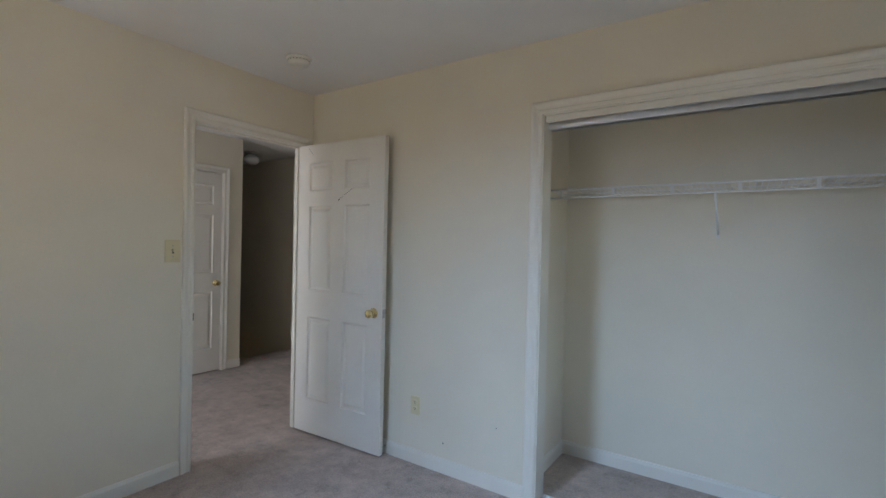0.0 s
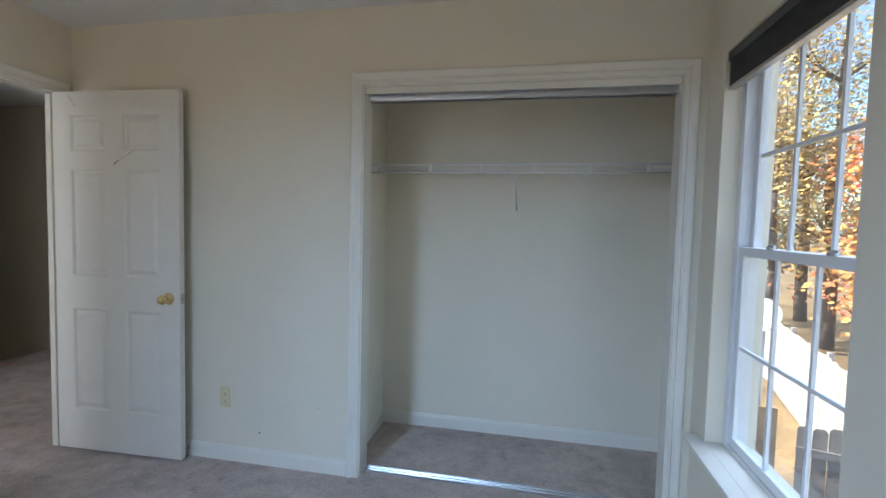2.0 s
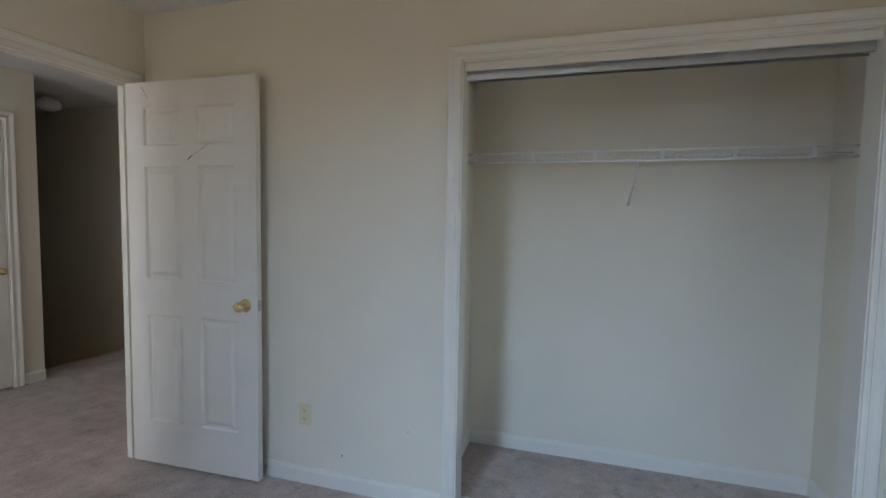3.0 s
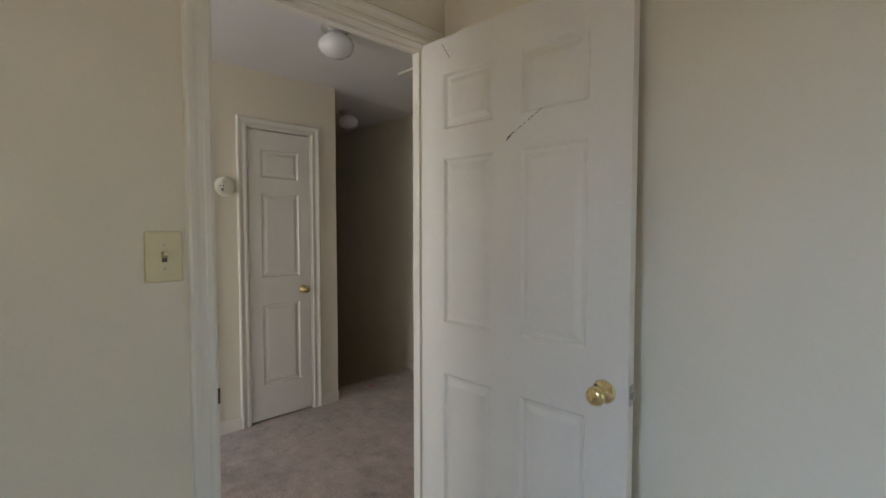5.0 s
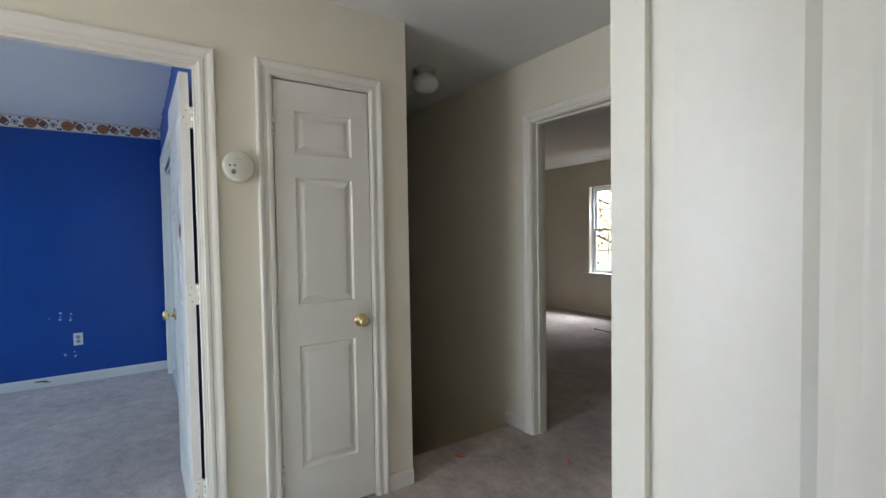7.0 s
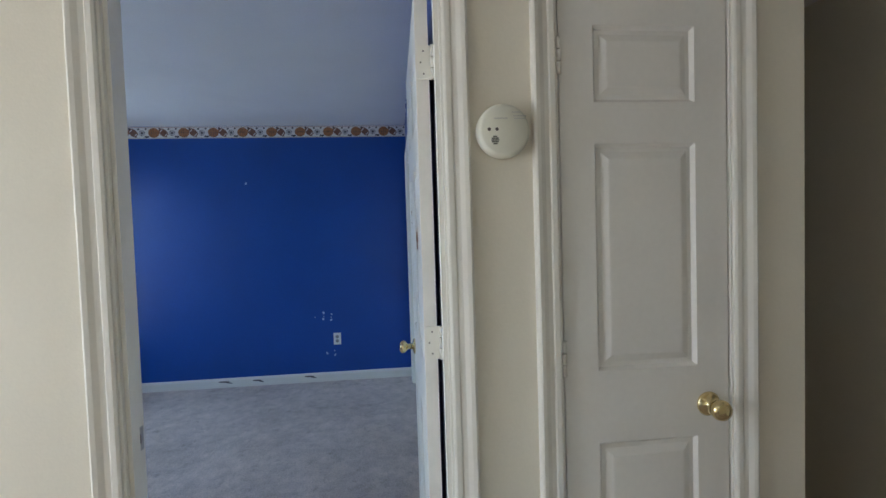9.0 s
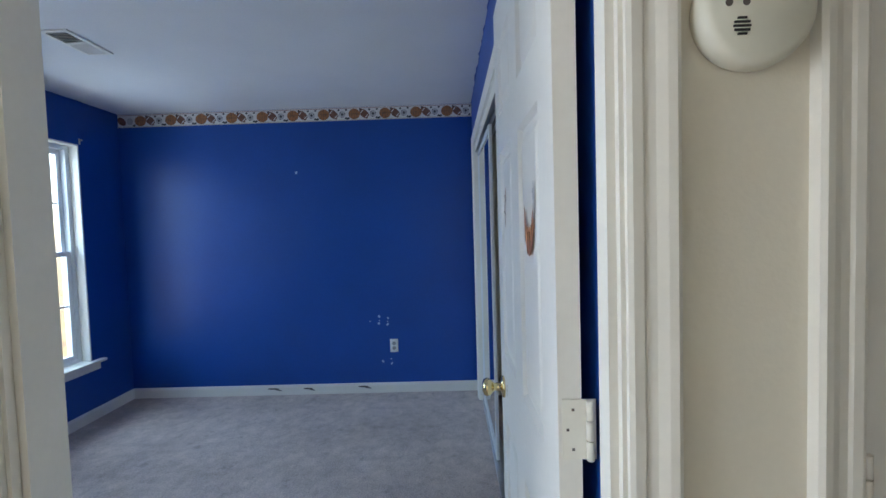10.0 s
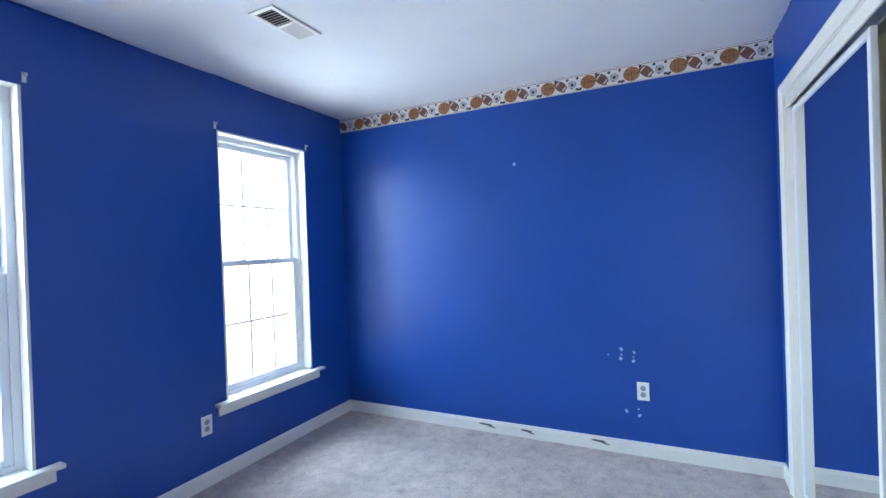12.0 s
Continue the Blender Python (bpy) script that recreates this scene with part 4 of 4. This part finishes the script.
# curtain rod brackets left at the corners of the blue room's windows
for _w in (WB1, WB2):
    for x_ in (_w[0] - 0.012, _w[1] + 0.012):
        cb = thing("curtain_bracket", pose(x_, 1.214, 2.135, 0, 0, 180), "small white curtain rod bracket screwed to the blue wall", "bracket", "curtain brackets")
        part("plate", B(-0.008, 0.008, -0.003, 0, -0.022, 0.022, bevel=0.001), PLASTIC, cb)
        part("hook", B(-0.005, 0.005, -0.022, -0.003, 0.004, 0.016, bevel=0.001), PLASTIC, cb)
# blue paint brushed over the ceiling's edge
pe = thing("paint_overlap", pose(0, 0, H), "ragged edge of blue paint brushed onto the ceiling", "paint marks")
rp = random.Random(9)
def ragged(ax, x0, x1, y, sgn):
    g = bmesh.new()
    n_ = int(abs(x1 - x0) / 0.03)
    prev = None
    w_ = 0.006
    for i in range(n_ + 1):
        w_ = min(0.022, max(0.001, w_ + rp.uniform(-0.006, 0.006)))
        x = x0 + (x1 - x0) * i / n_
        a_, b_ = ((x, y), (x, y + sgn * w_)) if ax == "x" else ((y, x), (y + sgn * w_, x))
        cur = (g.verts.new((*a_, -0.0012)), g.verts.new((*b_, -0.0012)))
        if prev:
            g.faces.new((prev[0], cur[0], cur[1], prev[1]))
        prev = cur
    part("paint_edge", g, BLUE, pe)
ragged("x", -5.52, -2.29, 4.21, -1)
ragged("x", -5.52, -2.29, 1.214, 1)
# small scuffs on the cream walls
sf = thing("wall_scuffs", pose(0, 0, 0), "small grey scuffs on the cream walls", "scuffs")
for m_, w_, h_ in ((pose(0.86, 4.568, 0.175), 0.004, 0.006), (pose(1.21, 4.568, 0.35), 0.003, 0.003), (pose(3.05, 3.36, 0.62, 0, 0, -90), 0.004, 0.012), (pose(3.05, 3.12, 0.45, 0, 0, -90), 0.008, 0.003), (pose(0.2, 4.568, 1.9), 0.003, 0.003)):
    o = part("scuff", disc(bmesh.new(), 0, 0, w_, h_, -0.001, 0.3, 9), MARK, sf)
    o.matrix_local = m_

# marks on carpets
cm = thing("carpet_marks", pose(0, 0, 0), "dark stains and orange chalk dashes on the carpet", "stains")
for x, y, l, w_, a, mt in ((-2.28, 5.55, 0.06, 0.014, 0.7, ORANGE), (-1.86, 6.03, 0.055, 0.012, -0.5, ORANGE)):
    g = bmesh.new()
    box(g, -l / 2, l / 2, -w_ / 2, w_ / 2, 0.0005, 0.004, bevel=0.0015)
    bmesh.ops.transform(g, matrix=Matrix.Translation((x, y, 0)) @ Matrix.Rotation(a, 4, "Z"), verts=g.verts[:])
    part("chalk_dash", g, mt, cm, "orange chalk dash")

seam = thing("carpet_seam", pose(0, 0, 0), "frayed dark carpet seam lying open in the far bedroom", "carpet seam")
for a_, b_, r_ in (((-4.1, 9.13), (-3.75, 9.10), 0.008), ((-3.75, 9.10), (-3.45, 9.03), 0.013), ((-3.45, 9.03), (-2.6, 8.93), 0.009)):
    part("torn_edge", rod(bmesh.new(), (*a_, 0.003), (*b_, 0.003), r_, 7), STAIN, seam)

# ---- outdoors ----
GZ = -2.7
structure("ground", [(-400, 400, -400, 400, GZ - 0.5, GZ)], GRASS, "leaf-strewn autumn lawn", "ground")
structure("house_lower_storey", [(-5.64, 3.25, 1.16, 1.2, GZ, -0.12), (3.21, 3.25, 1.2, 5.36, GZ, -0.12)], SIDING, "pale siding of the storey below", "wall")


def fence(name, x0, y0, x1, y1, h, material, label):
    f = thing(name, pose(x0, y0, GZ, 0, 0, math.degrees(math.atan2(y1 - y0, x1 - x0))), label, "fence")
    L = math.hypot(x1 - x0, y1 - y0)
    rr = random.Random(len(label))
    n = int(L / 0.15)
    me = [None] * 3
    for v in range(3):
        b = bmesh.new()
        hh = h + (v - 1) * 0.015
        box(b, 0.004, 0.143, 0, 0.02, 0.04, hh - 0.03)
        vs = [b.verts.new(p) for p in ((0.004, 0, hh - 0.03), (0.143, 0, hh - 0.03), (0.118, 0, hh), (0.03, 0, hh), (0.004, 0.02, hh - 0.03), (0.143, 0.02, hh - 0.03), (0.118, 0.02, hh), (0.03, 0.02, hh))]
        for q in ((0, 1, 2, 3), (7, 6, 5, 4), (1, 5, 6, 2), (2, 6, 7, 3), (3, 7, 4, 0)):
            b.faces.new([vs[i] for i in q])
        m_ = bpy.data.meshes.new("fence_board")
        b.to_mesh(m_)
        b.free()
        m_.materials.append(material)
        me[v] = m_
    for i in range(n):
        o = new("fence_board", me[rr.randrange(3)])
        o.parent = f
        o.location = (i * 0.15, rr.uniform(-0.004, 0.004), 0)
    for z in (0.35, h - 0.35):
        part("fence_rail", B(0, L, 0.021, 0.06, z, z + 0.09), material, f)
    for i in range(int(L / 2.4) + 1):
        part("fence_post", B(i * 2.4, i * 2.4 + 0.09, 0.061, 0.15, 0, h + 0.05), material, f)
    return f


fence("garden_fence", 11.0, 26.0, 6.9, 8.6, 1.8, FENCE, "sunlit pale wooden board fence across the garden")
# wooden board fence beside the house, its shade put into the grey
fence("side_fence", 6.6, 8.0, 5.45, 8.35, 1.8, FENCE_SHADED, "weathered grey wooden board fence beside the house")
pan = thing("wood_panel", pose(4.75, 9.1, GZ, 0, 0, -12), "tan plywood fence panel standing in the yard", "wood panel")
part("sheet", B(0, 0.8, 0, 0.02, 0.03, 1.75, bevel=0.004), TAN, pan)
for x_ in (0.0, 0.36, 0.72):
    part("stud", B(x_, x_ + 0.08, 0.021, 0.06, 0, 1.75), TAN, pan)


def tree(name, x, y, h, r, material, label, seed, n=9000, leaf=0.10):
    rr = random.Random(seed)
    t = thing(name, pose(x, y, GZ), label, "tree", "garden trees")
    tb = bmesh.new()
    pts = [Vector((0, 0, 0))]
    for i in range(1, 7):
        pts.append(Vector((rr.uniform(-0.25, 0.25), rr.uniform(-0.25, 0.25), h * 0.85 * i / 6)))
    def limb(ps, r0, r1):
        n_ = len(ps) - 1
        for i in range(n_):
            a, b = ps[i], ps[i + 1]
            q = (b - a).to_track_quat("Z", "Y").to_matrix().to_4x4()
            lathe(tb, [(r0 + (r1 - r0) * i / n_, 0), (r0 + (r1 - r0) * (i + 1) / n_, (b - a).length)], 9, Matrix.Translation(a) @ q)
    limb(pts, 0.018 * h + 0.04, 0.03)
    tips = [pts[-1]]
    for i in range(16):
        k = rr.randrange(2, 6)
        a0 = rr.uniform(0, 6.283)
        p = pts[k]
        reach = r * rr.uniform(0.55, 1.0) * (1.1 - 0.09 * k)
        q = p + Vector((math.cos(a0) * reach * 0.5, math.sin(a0) * reach * 0.5, h * 0.06))
        e = p + Vector((math.cos(a0) * reach, math.sin(a0) * reach, h * rr.uniform(0.08, 0.2)))
        limb([p, q, e], 0.05, 0.012)
        tips += [e, q, (q + e) / 2]
    part("trunk", tb, BARK, t, "dark bark trunk and limbs")
    vs, fs = [], []
    for i in range(n):
        c = rr.choice(tips) + Vector((rr.gauss(0, r * 0.17), rr.gauss(0, r * 0.17), rr.gauss(0, h * 0.06)))
        u = Vector((rr.gauss(0, 1), rr.gauss(0, 1), rr.gauss(0, 1))).normalized()
        v = u.orthogonal().normalized()
        s_ = leaf * rr.uniform(0.5, 1.3)
        k = len(vs)
        vs += [c - u * s_, c + v * s_ * 0.5, c + u * s_, c - v * s_ * 0.5]
        fs.append((k, k + 1, k + 2, k + 3))
    me = bpy.data.meshes.new("crown")
    me.from_pydata([tuple(v) for v in vs], [], fs)
    me.materials.append(material)
    o = new("crown", me)
    o.parent = t
    return t


for i, (x, y, h, r, mt, lb) in enumerate((
        (11.0, 14.5, 7.4, 2.6, LEAF_O, "orange-leaved autumn tree in the garden"), (14.0, 17.5, 8.5, 3.0, LEAF_O, "orange-leaved autumn tree by the fence"),
        (10.5, 20.0, 9.5, 3.0, LEAF_Y, "yellow-leaved autumn tree in the garden"), (19.5, 22.0, 12.0, 4.0, LEAF_Y, "tall yellow-leaved autumn tree behind the fence"),
        (21.0, 12.0, 12.0, 4.2, LEAF_O, "tall orange-leaved tree behind the fence"), (14.5, 26.0, 13.0, 4.2, LEAF_G, "tall green-leaved tree among autumn ones"), (25.0, 30.0, 15.0, 5.0, LEAF_G, "tall green-leaved tree behind the fence"),
        (20.0, 16.5, 11.0, 3.8, LEAF_Y, "yellow-leaved tree behind the fence"),
        (12.5, 20.5, 13.0, 3.8, LEAF_Y, "tall yellow-leaved autumn tree beyond the fence"), (9.0, 25.0, 13.0, 4.0, LEAF_G, "tall green-leaved tree past the fence"),
        (-5.0, 19.0, 11.0, 3.6, LEAF_Y, "yellow-leaved tree behind the house"), (-9.0, 21.0, 12.0, 4.0, LEAF_Y, "yellow-leaved tree behind the house"), (-13.0, 22.0, 12.0, 4.0, LEAF_G, "green-leaved tree behind the house"), (-7.5, 27.0, 14.0, 4.5, LEAF_Y, "tall yellow-leaved tree behind the house"))):
    tree("autumn_tree", x, y, h, r, mt, lb, 11 + i, 2600 if x < 0 else 9000)

# satellite dish on a pole in the garden
dish = thing("satellite_dish", pose(5.59, 9.57, GZ), "white satellite dish on a metal pole", "satellite dish")
part("pole", rod(bmesh.new(), (0, 0, 0), (0, 0, 2.84), 0.025, 12), STEEL, dish)
part("reflector", lathe(bmesh.new(), [(0.0, 0.0), (0.08, 0.008), (0.16, 0.03), (0.24, 0.07), (0.245, 0.072), (0.24, 0.078), (0.16, 0.038), (0.0, 0.008)], 32, Matrix.Translation((-0.04, -0.04, 2.86)) @ pose(0, 0, 0, 65, 0, -35)), PLASTIC, dish)
part("arm", rod(bmesh.new(), (0, -0.02, 2.74), (-0.22, -0.36, 2.84), 0.012, 8), STEEL, dish)
